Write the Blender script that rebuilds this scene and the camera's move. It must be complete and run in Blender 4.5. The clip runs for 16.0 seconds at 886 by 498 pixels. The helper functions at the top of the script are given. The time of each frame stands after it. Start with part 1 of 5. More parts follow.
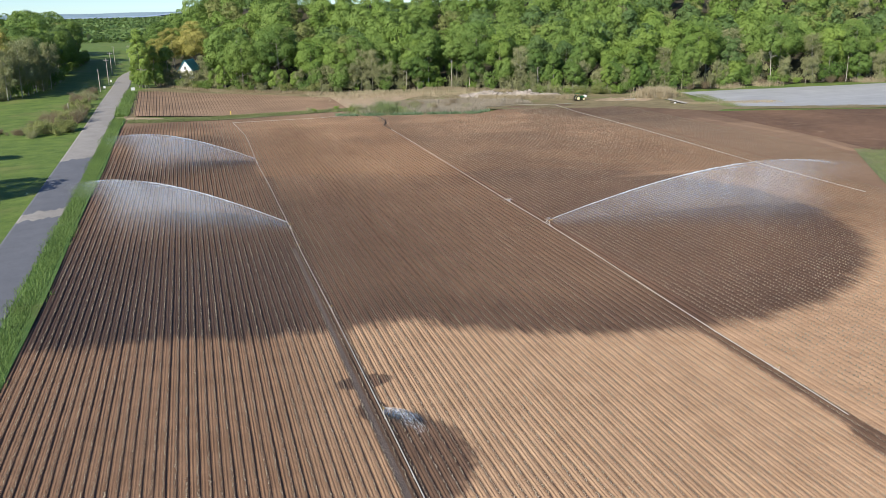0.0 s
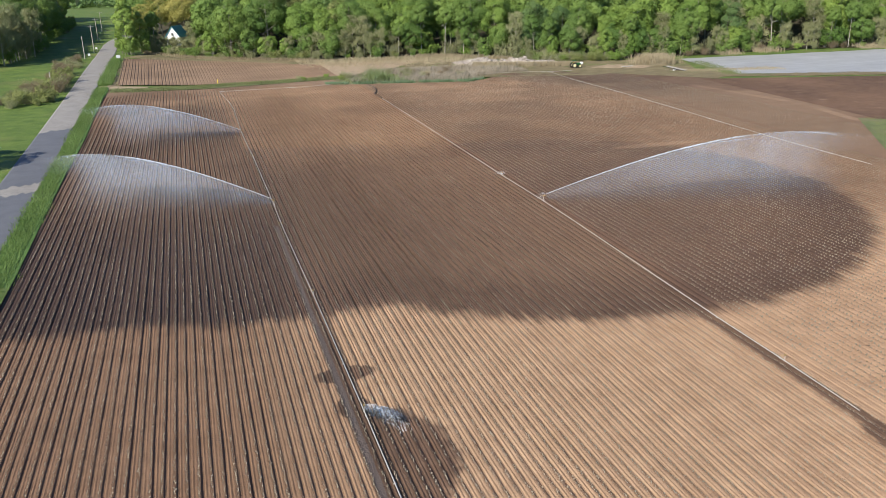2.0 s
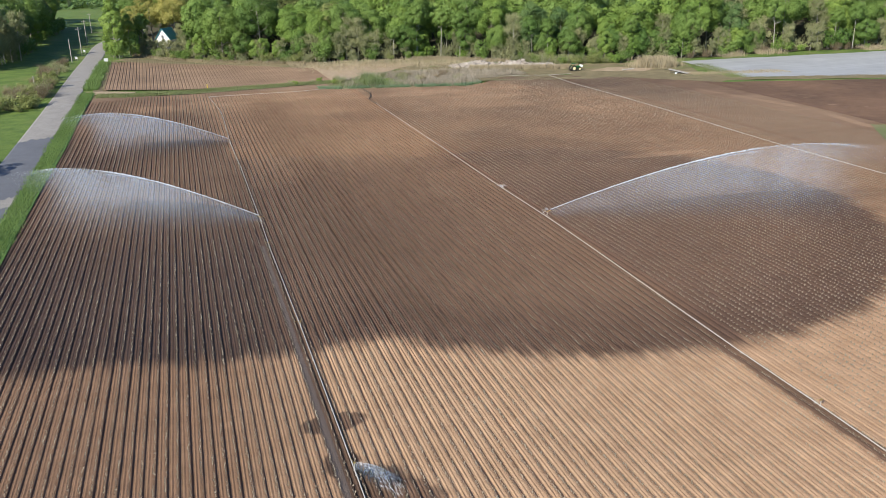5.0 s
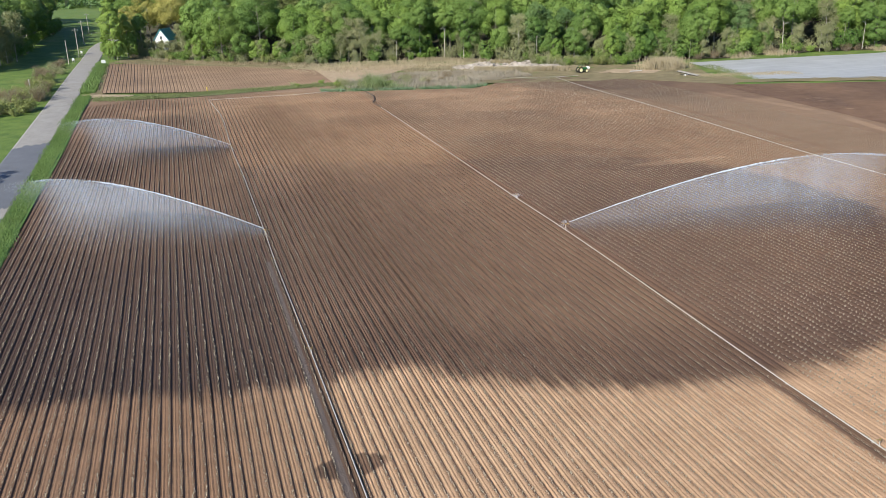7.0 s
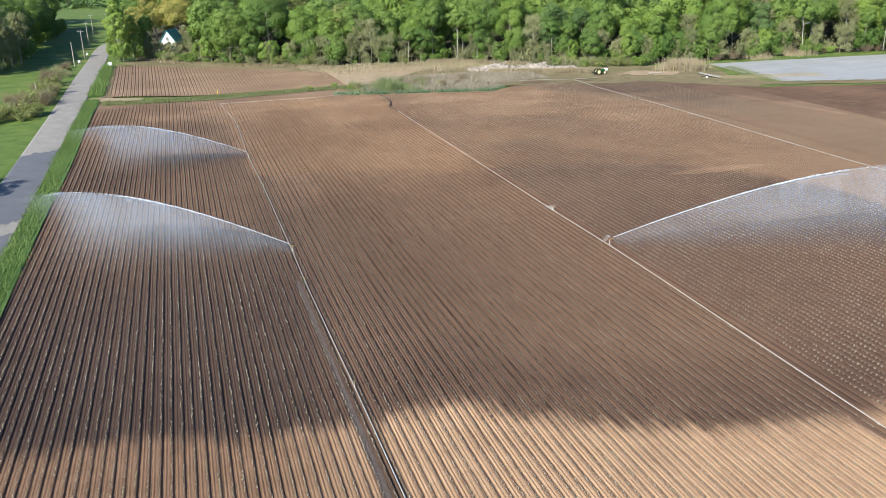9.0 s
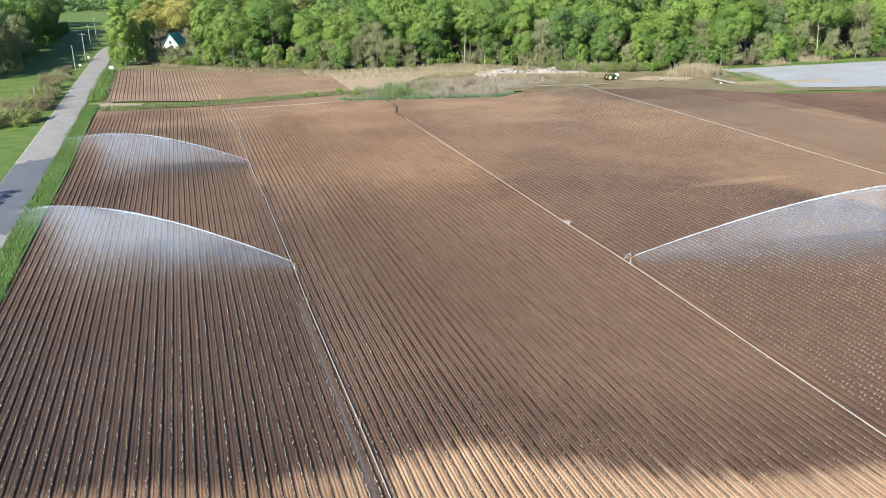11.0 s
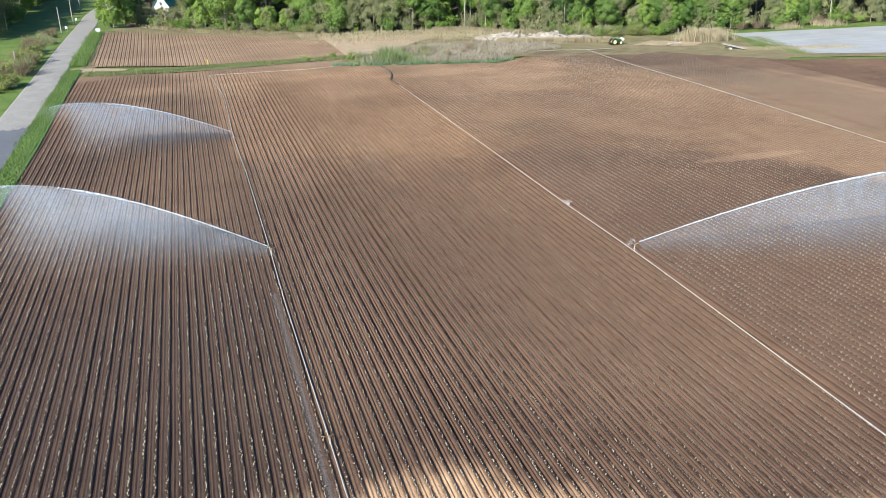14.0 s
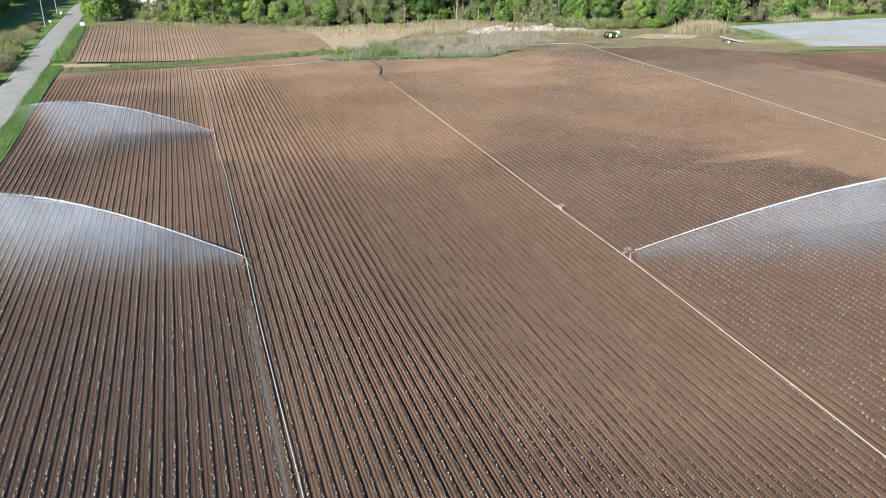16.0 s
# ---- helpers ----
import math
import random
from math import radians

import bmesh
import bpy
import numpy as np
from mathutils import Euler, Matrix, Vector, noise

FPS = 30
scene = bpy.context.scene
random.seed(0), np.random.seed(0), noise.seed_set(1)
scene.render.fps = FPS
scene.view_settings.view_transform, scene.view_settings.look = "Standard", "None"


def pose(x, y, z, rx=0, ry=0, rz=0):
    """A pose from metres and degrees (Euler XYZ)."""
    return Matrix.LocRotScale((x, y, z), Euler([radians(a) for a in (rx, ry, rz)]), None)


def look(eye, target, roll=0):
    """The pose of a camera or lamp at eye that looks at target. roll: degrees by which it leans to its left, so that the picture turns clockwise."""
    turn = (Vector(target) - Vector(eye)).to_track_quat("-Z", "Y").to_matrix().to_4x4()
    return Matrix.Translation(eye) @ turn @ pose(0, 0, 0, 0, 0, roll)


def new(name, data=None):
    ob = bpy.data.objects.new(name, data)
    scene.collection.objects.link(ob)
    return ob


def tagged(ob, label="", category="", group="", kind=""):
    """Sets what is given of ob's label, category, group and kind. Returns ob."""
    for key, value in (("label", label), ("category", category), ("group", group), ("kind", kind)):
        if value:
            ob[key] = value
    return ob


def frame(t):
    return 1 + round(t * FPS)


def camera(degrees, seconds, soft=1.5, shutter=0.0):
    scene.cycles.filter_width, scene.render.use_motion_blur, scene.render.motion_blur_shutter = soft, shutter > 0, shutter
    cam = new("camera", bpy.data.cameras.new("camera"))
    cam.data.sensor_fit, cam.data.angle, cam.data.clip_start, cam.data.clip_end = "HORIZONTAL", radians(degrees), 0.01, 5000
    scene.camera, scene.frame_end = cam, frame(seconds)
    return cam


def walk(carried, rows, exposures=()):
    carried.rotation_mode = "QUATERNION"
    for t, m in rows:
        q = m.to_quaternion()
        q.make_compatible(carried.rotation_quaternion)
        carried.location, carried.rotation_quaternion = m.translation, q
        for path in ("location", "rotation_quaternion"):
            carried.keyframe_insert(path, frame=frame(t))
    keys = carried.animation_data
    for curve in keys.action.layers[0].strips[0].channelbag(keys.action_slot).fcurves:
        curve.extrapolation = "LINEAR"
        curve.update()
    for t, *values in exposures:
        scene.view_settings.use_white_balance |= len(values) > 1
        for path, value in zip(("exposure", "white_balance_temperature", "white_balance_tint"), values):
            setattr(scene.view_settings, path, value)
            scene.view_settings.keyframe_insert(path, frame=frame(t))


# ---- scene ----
cam = camera(56.2, 16.0, 0.85)
PATH = [
    (0, (-0.392, -3.531, 32.203), (0.147, -1.692, 31.631), -1.3),
    (0.5, (0.237, -2.464, 32.183), (0.769, -0.648, 31.534), -1.4),
    (1, (0.849, -1.361, 32.165), (1.385, 0.454, 31.516), -1.4),
    (1.5, (1.405, -0.212, 32.149), (1.943, 1.602, 31.5), -1.4),
    (2, (1.919, 0.941, 32.162), (2.458, 2.755, 31.514), -1.4),
    (2.5, (2.409, 2.047, 32.163), (2.949, 3.86, 31.515), -1.5),
    (3, (2.833, 3.253, 32.211), (3.375, 5.065, 31.562), -1.4),
    (3.5, (3.303, 4.351, 32.23), (3.846, 6.164, 31.582), -1.5),
    (4, (3.613, 5.526, 32.268), (4.157, 7.338, 31.62), -1.5),
    (6.5, (3.921, 12.15, 32.655), (4.474, 13.959, 32.005), -1.5),
    (7, (3.575, 13.725, 32.715), (4.127, 15.534, 32.064), -1.5),
    (7.5, (2.975, 15.396, 32.769), (3.529, 17.205, 32.118), -1.5),
    (8, (2.274, 17.195, 32.844), (2.827, 19.003, 32.192), -1.5),
    (8.5, (1.584, 19.063, 32.945), (2.136, 20.871, 32.292), -1.6),
    (9, (1.235, 20.791, 33.01), (1.785, 22.6, 32.357), -1.6),
    (11.5, (2.783, 27.972, 32.759), (3.322, 29.787, 32.115), -1.5),
    (12, (3.338, 29.198, 32.73), (3.875, 31.014, 32.087), -1.5),
    (12.5, (3.962, 30.316, 32.715), (4.497, 32.133, 32.074), -1.4),
    (13, (4.626, 31.366, 32.69), (5.16, 33.183, 32.048), -1.4),
    (13.5, (5.279, 32.403, 32.658), (5.809, 34.209, 31.982), -1.4),
    (14, (5.928, 33.471, 32.605), (6.452, 35.258, 31.877), -1.4),
    (14.5, (6.564, 34.589, 32.561), (7.088, 36.369, 31.815), -1.4),
    (15, (7.246, 35.691, 32.543), (7.771, 37.471, 31.796), -1.5),
    (15.5, (7.862, 36.811, 32.53), (8.389, 38.59, 31.783), -1.5),
    (16, (8.448, 37.917, 32.5), (8.978, 39.695, 31.754), -1.5),
]
walk(cam, [(t, look(e, g, r)) for t, e, g, r in PATH],
     [(0.0, 0.47, 6500, 10), (3.5, 0.48, 6480, 9.5), (6.5, 0.57, 6400, 8), (9.0, 0.74, 6350, 7), (12.0, 0.95, 6290, 6.0), (16.0, 0.9, 6230, 5.0)])

# ---- light ----
SUN_EL, SUN_AZ = radians(32), radians(37)      # light travels towards +x, turned a little to +y
to_sun = Vector((-math.cos(SUN_AZ) * math.cos(SUN_EL), -math.sin(SUN_AZ) * math.cos(SUN_EL), math.sin(SUN_EL)))
world = bpy.data.worlds.new("sky")
scene.world = world
world.use_nodes = True
wt = world.node_tree
sky = wt.nodes.new("ShaderNodeTexSky")
sky.sky_type, sky.sun_disc = "NISHITA", False
sky.sun_elevation, sky.sun_rotation = SUN_EL, math.atan2(to_sun.x, to_sun.y)
sky.air_density, sky.dust_density, sky.ozone_density = 0.7, 0.0, 2.0
haze = wt.nodes.new("ShaderNodeMix")
haze.data_type, haze.blend_type = "RGBA", "MULTIPLY"
haze.inputs[0].default_value, haze.inputs[7].default_value = 1.0, (0.62, 0.8, 1.0, 1)
wt.links.new(sky.outputs[0], haze.inputs[6])
wt.links.new(haze.outputs[2], wt.nodes["Background"].inputs[0])
wt.nodes["Background"].inputs[1].default_value = 0.104
sun = new("sun", bpy.data.lights.new("sun", "SUN"))
sun.data.energy, sun.data.angle, sun.data.color = 4.9, radians(0.6), (1.0, 0.945, 0.85)
sun.matrix_world = look(to_sun * 300, (0, 0, 0))


# ---- materials ----
class Nodes:
    """A material's node tree, written as nested calls."""

    def __init__(self, name, rough=0.9, metal=0.0):
        self.mat = bpy.data.materials.new(name)
        self.mat.use_nodes = True
        self.t = self.mat.node_tree
        self.b = self.t.nodes["Principled BSDF"]
        self.out = self.t.nodes["Material Output"]
        self.b.inputs["Roughness"].default_value = rough
        self.b.inputs["Metallic"].default_value = metal
        self.b.inputs["Specular IOR Level"].default_value = 0.3

    def put(self, socket, v):
        if isinstance(v, bpy.types.NodeSocket):
            self.t.links.new(v, socket)
        elif isinstance(v, tuple) and len(v) == 3 and socket.type == "RGBA":
            socket.default_value = (*v, 1)
        else:
            socket.default_value = v

    def m(self, op, a, b=0.0, c=0.0):
        n = self.t.nodes.new("ShaderNodeMath")
        n.operation = op
        for k, v in enumerate((a, b, c)):
            self.put(n.inputs[k], v)
        return n.outputs[0]

    def pos(self):
        return self.t.nodes.new("ShaderNodeNewGeometry").outputs["Position"]

    def obj(self):
        return self.t.nodes.new("ShaderNodeTexCoord").outputs["Object"]

    def island(self):
        return self.t.nodes.new("ShaderNodeNewGeometry").outputs["Random Per Island"]

    def random(self):
        return self.t.nodes.new("ShaderNodeObjectInfo").outputs["Random"]

    def xyz(self, v):
        n = self.t.nodes.new("ShaderNodeSeparateXYZ")
        self.put(n.inputs[0], v)
        return n.outputs

    def stretch(self, v, s):
        n = self.t.nodes.new("ShaderNodeMapping")
        self.put(n.inputs[0], v)
        n.inputs["Scale"].default_value = s
        return n.outputs[0]

    def noise(self, v, scale, detail=3.0, rough=0.55):
        n = self.t.nodes.new("ShaderNodeTexNoise")
        self.put(n.inputs["Vector"], v)
        n.inputs["Scale"].default_value, n.inputs["Detail"].default_value, n.inputs["Roughness"].default_value = scale, detail, rough
        return n.outputs[0]

    def span(self, v, a, b, lo=0.0, hi=1.0, kind="SMOOTHSTEP"):
        n = self.t.nodes.new("ShaderNodeMapRange")
        n.interpolation_type = kind
        for k, x in enumerate((v, a, b, lo, hi)):
            self.put(n.inputs[k], x)
        return n.outputs[0]

    def mix(self, f, a, b, how="MIX"):
        n = self.t.nodes.new("ShaderNodeMix")
        n.data_type, n.blend_type = "RGBA", how
        self.put(n.inputs[0], f), self.put(n.inputs[6], a), self.put(n.inputs[7], b)
        return n.outputs[2]

    def ramp(self, f, stops):
        n = self.t.nodes.new("ShaderNodeValToRGB")
        self.put(n.inputs[0], f)
        e = n.color_ramp.elements
        while len(e) < len(stops):
            e.new(0.5)
        for k, (p, c) in enumerate(stops):
            e[k].position, e[k].color = p, (*c, 1)
        return n.outputs[0]

    def bump(self, h, strength=0.5, dist=0.05):
        n = self.t.nodes.new("ShaderNodeBump")
        n.inputs["Strength"].default_value, n.inputs["Distance"].default_value = strength, dist
        self.put(n.inputs["Height"], h)
        self.put(self.b.inputs["Normal"], n.outputs[0])

    def col(self, c):
        self.put(self.b.inputs["Base Color"], c)
        return self


def soil_material(name, kind):
    n = Nodes(name, 0.95)
    p = n.pos()
    x, y, _ = n.xyz(p)
    big, mid, fine = n.noise(p, 0.035, 3), n.noise(p, 0.35, 4), n.noise(p, 6.0, 6, 0.85)
    streak = n.noise(n.stretch(p, (1.4, 0.05, 1.0)), 1.0, 3, 0.6)
    tone = n.m("ADD", n.m("MULTIPLY", mid, 0.35), n.m("MULTIPLY", fine, 0.65))
    dry = n.ramp(tone, [(0.36, (0.325, 0.196, 0.113)), (0.62, (0.5, 0.325, 0.2))])
    damp = n.ramp(tone, [(0.36, (0.142, 0.079, 0.045)), (0.62, (0.245, 0.144, 0.086))])
    wet = n.ramp(tone, [(0.36, (0.034, 0.02, 0.013)), (0.62, (0.08, 0.048, 0.032))])
    if kind == "main":
        side = n.span(n.m("ADD", x, n.m("MULTIPLY", n.m("SUBTRACT", big, 0.5), 14.0)), 8, 14, 1.0, 0.0)
        wet = n.mix(side, n.ramp(tone, [(0.36, (0.062, 0.034, 0.021)), (0.62, (0.15, 0.086, 0.054))]), wet)

        def ring(cx, cy, r, edge=1.7):
            d = n.m("SQRT", n.m("ADD", n.m("POWER", n.m("ABSOLUTE", n.m("SUBTRACT", x, cx)), 2.0), n.m("POWER", n.m("ABSOLUTE", n.m("SUBTRACT", y, cy)), 2.0)))
            d = n.m("ADD", d, n.m("MULTIPLY", n.m("SUBTRACT", streak, 0.5), 6.0))
            d = n.m("ADD", d, n.m("MULTIPLY", n.m("SUBTRACT", mid, 0.5), 2.0))
            return n.span(d, r - edge, r + edge, 1.0, 0.0)

        def box(cx, cy, hx, hy, soft):
            dx = n.m("SUBTRACT", n.m("ABSOLUTE", n.m("SUBTRACT", x, cx)), hx)
            dy = n.m("SUBTRACT", n.m("ABSOLUTE", n.m("SUBTRACT", y, cy)), hy)
            d = n.m("ADD", n.m("MAXIMUM", dx, dy), n.m("MULTIPLY", n.m("SUBTRACT", n.noise(p, 0.9, 3), 0.5), soft * 3.0))
            return n.span(d, -soft, soft, 1.0, 0.0)

        def blob(cx, cy, rx, ry):
            d = n.m("ADD", n.m("POWER", n.m("ABSOLUTE", n.m("DIVIDE", n.m("SUBTRACT", x, cx), rx)), 2.0), n.m("POWER", n.m("ABSOLUTE", n.m("DIVIDE", n.m("SUBTRACT", y, cy), ry)), 2.0))
            d = n.m("ADD", d, n.m("MULTIPLY", n.m("SUBTRACT", n.noise(p, 0.8, 3), 0.5), 0.9))
            return n.span(d, 0.75, 1.2, 1.0, 0.0)
        # the watered circles round the sprinklers, their overlap, and leaks along the pipes
        soaked = n.m("MAXIMUM", n.m("MAXIMUM", ring(11.5, 117.7, 42), ring(48.6, 106.4, 42.5)), n.m("MULTIPLY", ring(9.0, 172, 37, 6.0), side))
        soaked = n.m("MAXIMUM", soaked, n.m("MULTIPLY", ring(-8.0, 117.7, 38.5), side))
        soaked = n.m("MULTIPLY", soaked, n.m("SUBTRACT", 1.0, n.m("MULTIPLY", side, n.span(y, 100, 145, 0.0, 0.55))))
        inner = n.m("MAXIMUM", ring(11.5, 117.7, 33, 5.0), ring(48.6, 106.4, 33, 5.0))
        leaks = n.m("MAXIMUM", box(11.2, 58, 0.75, 26, 0.25), box(46.5, 52, 0.7, 17, 0.3))
        leaks = n.m("MAXIMUM", leaks, n.m("MAXIMUM", n.m("MULTIPLY", blob(12.2, 49.5, 4.8, 6.8), n.span(x, 11.0, 11.8)), n.m("MAXIMUM", blob(11.6, 62.8, 2.6, 1.4), blob(11.2, 57, 1.3, 2.2))))
        leaks = n.m("MAXIMUM", leaks, blob(46.2, 37, 1.5, 6.5))
        leaks = n.m("MAXIMUM", leaks, n.m("MULTIPLY", n.m("MAXIMUM", blob(122, 228, 26, 15), blob(95, 243, 22, 5)), 0.55))
        # beyond the circles the soil was watered earlier and is drying in patches
        far = n.span(n.m("ADD", n.m("ADD", y, n.span(x, 68, 112, 0.0, 17.0)), n.m("MULTIPLY", big, 30.0)), 95, 118)
        patches = n.span(n.m("ADD", big, n.m("MULTIPLY", n.noise(n.stretch(p, (0.6, 1.0, 1.0)), 0.05, 3), 0.6)), 0.6, 0.95)
        west = n.m("MULTIPLY", side, n.span(x, 2, 10, 0.95, 0.5))
        col = n.mix(n.m("MAXIMUM", far, west), dry, damp)
        late = n.span(n.m("ADD", y, n.m("ADD", n.m("MULTIPLY", big, 36.0), n.m("MULTIPLY", x, 0.35))), 222, 252, 0.2, 0.6)
        col = n.mix(n.m("MULTIPLY", patches, n.m("MULTIPLY", far, late)), col, dry)
        away = n.span(n.m("SUBTRACT", n.m("ADD", y, n.m("MULTIPLY", n.m("SUBTRACT", big, 0.5), 40.0)), n.m("MULTIPLY", side, 75.0)), 112, 172, 0.95, 0.05)
        silt = n.mix(n.m("MULTIPLY", inner, n.m("SUBTRACT", 0.8, n.m("MULTIPLY", side, 0.6))), n.mix(0.25, wet, (0.06, 0.031, 0.02)), n.mix(0.42, wet, (0.19, 0.113, 0.07)))
        col = n.mix(n.m("MULTIPLY", soaked, away), col, silt)
        col = n.mix(n.m("MULTIPLY", n.m("MAXIMUM", blob(82, 133, 9, 1.5), n.m("MULTIPLY", blob(18.4, 150, 0.3, 12), 0.6)), 0.45), col, dry)
        walk_x = n.m("ABSOLUTE", n.m("SUBTRACT", x, n.m("ADD", n.m("SUBTRACT", n.span(y, 142, 160, 133.0, 136.0, "LINEAR"), n.span(y, 160, 198, 0.0, 3.6, "LINEAR")), n.m("MULTIPLY", big, 0.8))))
        worn = n.m("MULTIPLY", n.span(walk_x, 0.6, 1.7, 1.0, 0.0), n.m("MULTIPLY", n.span(y, 136, 141), n.span(y, 194, 202, 1.0, 0.0)))
        worn = n.m("MULTIPLY", worn, n.span(n.m("ABSOLUTE", n.m("SUBTRACT", y, 159.5)), 4, 7, 0.15, 1.0))
        col = n.mix(n.m("MULTIPLY", worn, 0.75), col, dry)
        col = n.mix(n.m("MULTIPLY", n.span(x, 96, 120), n.span(n.noise(n.stretch(p, (0.5, 1.0, 1.0)), 0.06, 3), 0.3, 0.7, 0.35, 0.75)), col, n.mix(0.5, damp, (0.36, 0.25, 0.155)))
        # trampled grey-brown soil towards the field's far corner
        lee = n.m("ADD", n.m("MULTIPLY", n.m("SUBTRACT", x, 89.0), 0.92), n.m("MULTIPLY", n.m("SUBTRACT", y, 241.0), 0.39))
        lee = n.span(n.m("ADD", lee, n.m("MULTIPLY", n.m("SUBTRACT", n.noise(p, 0.12, 4), 0.5), 16.0)), -3, 6)
        lee = n.m("MULTIPLY", n.m("MULTIPLY", lee, n.span(x, 118, 134, 1.0, 0.35)), n.span(y, 165, 205, 0.15, 0.6))
        col = n.mix(lee, col, n.mix(0.55, damp, (0.15, 0.124, 0.09)))
        dark = n.m("MULTIPLY", n.span(n.noise(p, 0.022, 2), 0.48, 0.62), n.span(y, 110, 150))
        col = n.mix(n.m("MULTIPLY", dark, 0.5), col, wet)
        col = n.mix(n.m("MULTIPLY", leaks, 0.9), col, wet)
        # a smooth silted wheel track beside the pipe
        track = n.m("MULTIPLY", box(10.72, 72, 0.27, 36, 0.06), 0.8)
        col = n.mix(track, col, (0.135, 0.108, 0.092))
        leaks = n.m("MAXIMUM", leaks, track)
        # a strip along every planted row, its colour multiplied down, more where soaked
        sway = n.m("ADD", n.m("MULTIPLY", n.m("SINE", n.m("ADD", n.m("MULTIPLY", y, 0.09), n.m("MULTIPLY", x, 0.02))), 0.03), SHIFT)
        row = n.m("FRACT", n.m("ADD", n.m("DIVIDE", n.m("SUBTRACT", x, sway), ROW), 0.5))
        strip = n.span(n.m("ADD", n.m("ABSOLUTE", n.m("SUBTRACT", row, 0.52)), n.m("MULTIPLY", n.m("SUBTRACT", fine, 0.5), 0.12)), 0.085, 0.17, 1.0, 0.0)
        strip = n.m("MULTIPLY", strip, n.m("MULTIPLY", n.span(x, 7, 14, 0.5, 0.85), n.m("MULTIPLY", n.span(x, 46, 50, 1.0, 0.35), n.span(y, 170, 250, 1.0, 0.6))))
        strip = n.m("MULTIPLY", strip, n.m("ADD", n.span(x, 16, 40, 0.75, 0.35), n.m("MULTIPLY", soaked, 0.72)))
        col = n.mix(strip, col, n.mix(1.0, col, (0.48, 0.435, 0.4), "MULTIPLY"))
        n.put(n.b.inputs["Roughness"], n.m("SUBTRACT", 0.95, n.m("MULTIPLY", n.m("MAXIMUM", leaks, soaked), 0.25)))
    elif kind == "dark":
        col = n.mix(n.span(big, 0.35, 0.7), n.mix(0.5, wet, damp), damp)
    elif kind == "upper":
        col = n.mix(n.span(big, 0.3, 0.7), n.mix(0.4, damp, (0.24, 0.175, 0.115)), n.mix(0.45, dry, (0.19, 0.14, 0.095)))
    n.col(n.mix(n.span(n.noise(p, 11.0, 2), 0.68, 0.78), col, n.mix(0.35, col, dry)))
    n.bump(n.m("ADD", n.noise(p, 7.0, 5, 0.7), n.m("MULTIPLY", n.noise(p, 1.6, 3), 1.2)), 0.9, 0.085)
    return n.mat


def grass_material(name, lo, hi, tan, dead=0.3):
    n = Nodes(name, 0.85)
    p = n.pos()
    c = n.ramp(n.m("ADD", n.m("MULTIPLY", n.noise(p, 0.25, 4, 0.6), 0.6), n.m("MULTIPLY", n.noise(n.stretch(p, (1.0, 0.6, 1.0)), 2.5, 4, 0.7), 0.4)), [(0.32, lo), (0.68, hi)])
    n.col(n.mix(n.m("MULTIPLY", n.span(n.noise(p, 0.06, 4, 0.6), 0.5, 0.72), dead), c, tan))
    n.bump(n.noise(p, 4.0, 4, 0.8), 0.9, 0.15)
    return n.mat


def leaf_material(name, lo, hi, sheen=0.25):
    n = Nodes(name, 0.6)
    f = n.m("ADD", n.m("MULTIPLY", n.random(), 0.4), n.m("MULTIPLY", n.island(), 0.3))
    f = n.m("ADD", f, n.span(n.noise(n.pos(), 0.075, 2), 0.3, 0.7, 0.0, 0.35))
    c = n.ramp(f, [(0.1, lo), (0.9, hi)])
    n.col(c)
    tr = n.t.nodes.new("ShaderNodeBsdfTranslucent")
    n.put(tr.inputs[0], n.mix(0.5, c, (0.2, 0.28, 0.05)))
    mx = n.t.nodes.new("ShaderNodeMixShader")
    mx.inputs[0].default_value = sheen
    n.t.links.new(n.b.outputs[0], mx.inputs[1]), n.t.links.new(tr.outputs[0], mx.inputs[2])
    n.t.links.new(mx.outputs[0], n.out.inputs[0])
    return n.mat


def plain_material(name, a, b, rough=0.6, metal=0.0, scale=2.0, bump=0.2):
    n = Nodes(name, rough, metal)
    p = n.obj()
    n.col(n.ramp(n.m("ADD", n.m("MULTIPLY", n.noise(p, scale, 4, 0.6), 0.7), n.m("MULTIPLY", n.noise(p, scale * 9, 3), 0.3)), [(0.3, a), (0.7, b)]))
    n.bump(n.noise(p, scale * 6, 3), bump, 0.02)
    return n.mat


def road_material(name, a, b, worn):
    n = Nodes(name, 0.8)
    p = n.pos()
    c = n.ramp(n.m("ADD", n.m("MULTIPLY", n.noise(p, 0.3, 4, 0.6), 0.6), n.m("MULTIPLY", n.noise(p, 9.0, 3), 0.4)), [(0.3, a), (0.7, b)])
    crack = n.span(n.m("ABSOLUTE", n.m("SUBTRACT", n.noise(p, 0.55, 4, 0.7), 0.5)), 0.0, 0.012, 1.0, 0.0)
    n.col(n.mix(n.m("MULTIPLY", crack, worn), c, (0.05, 0.05, 0.05)))
    n.bump(n.noise(p, 25.0, 3), 0.4, 0.01)
    return n.mat


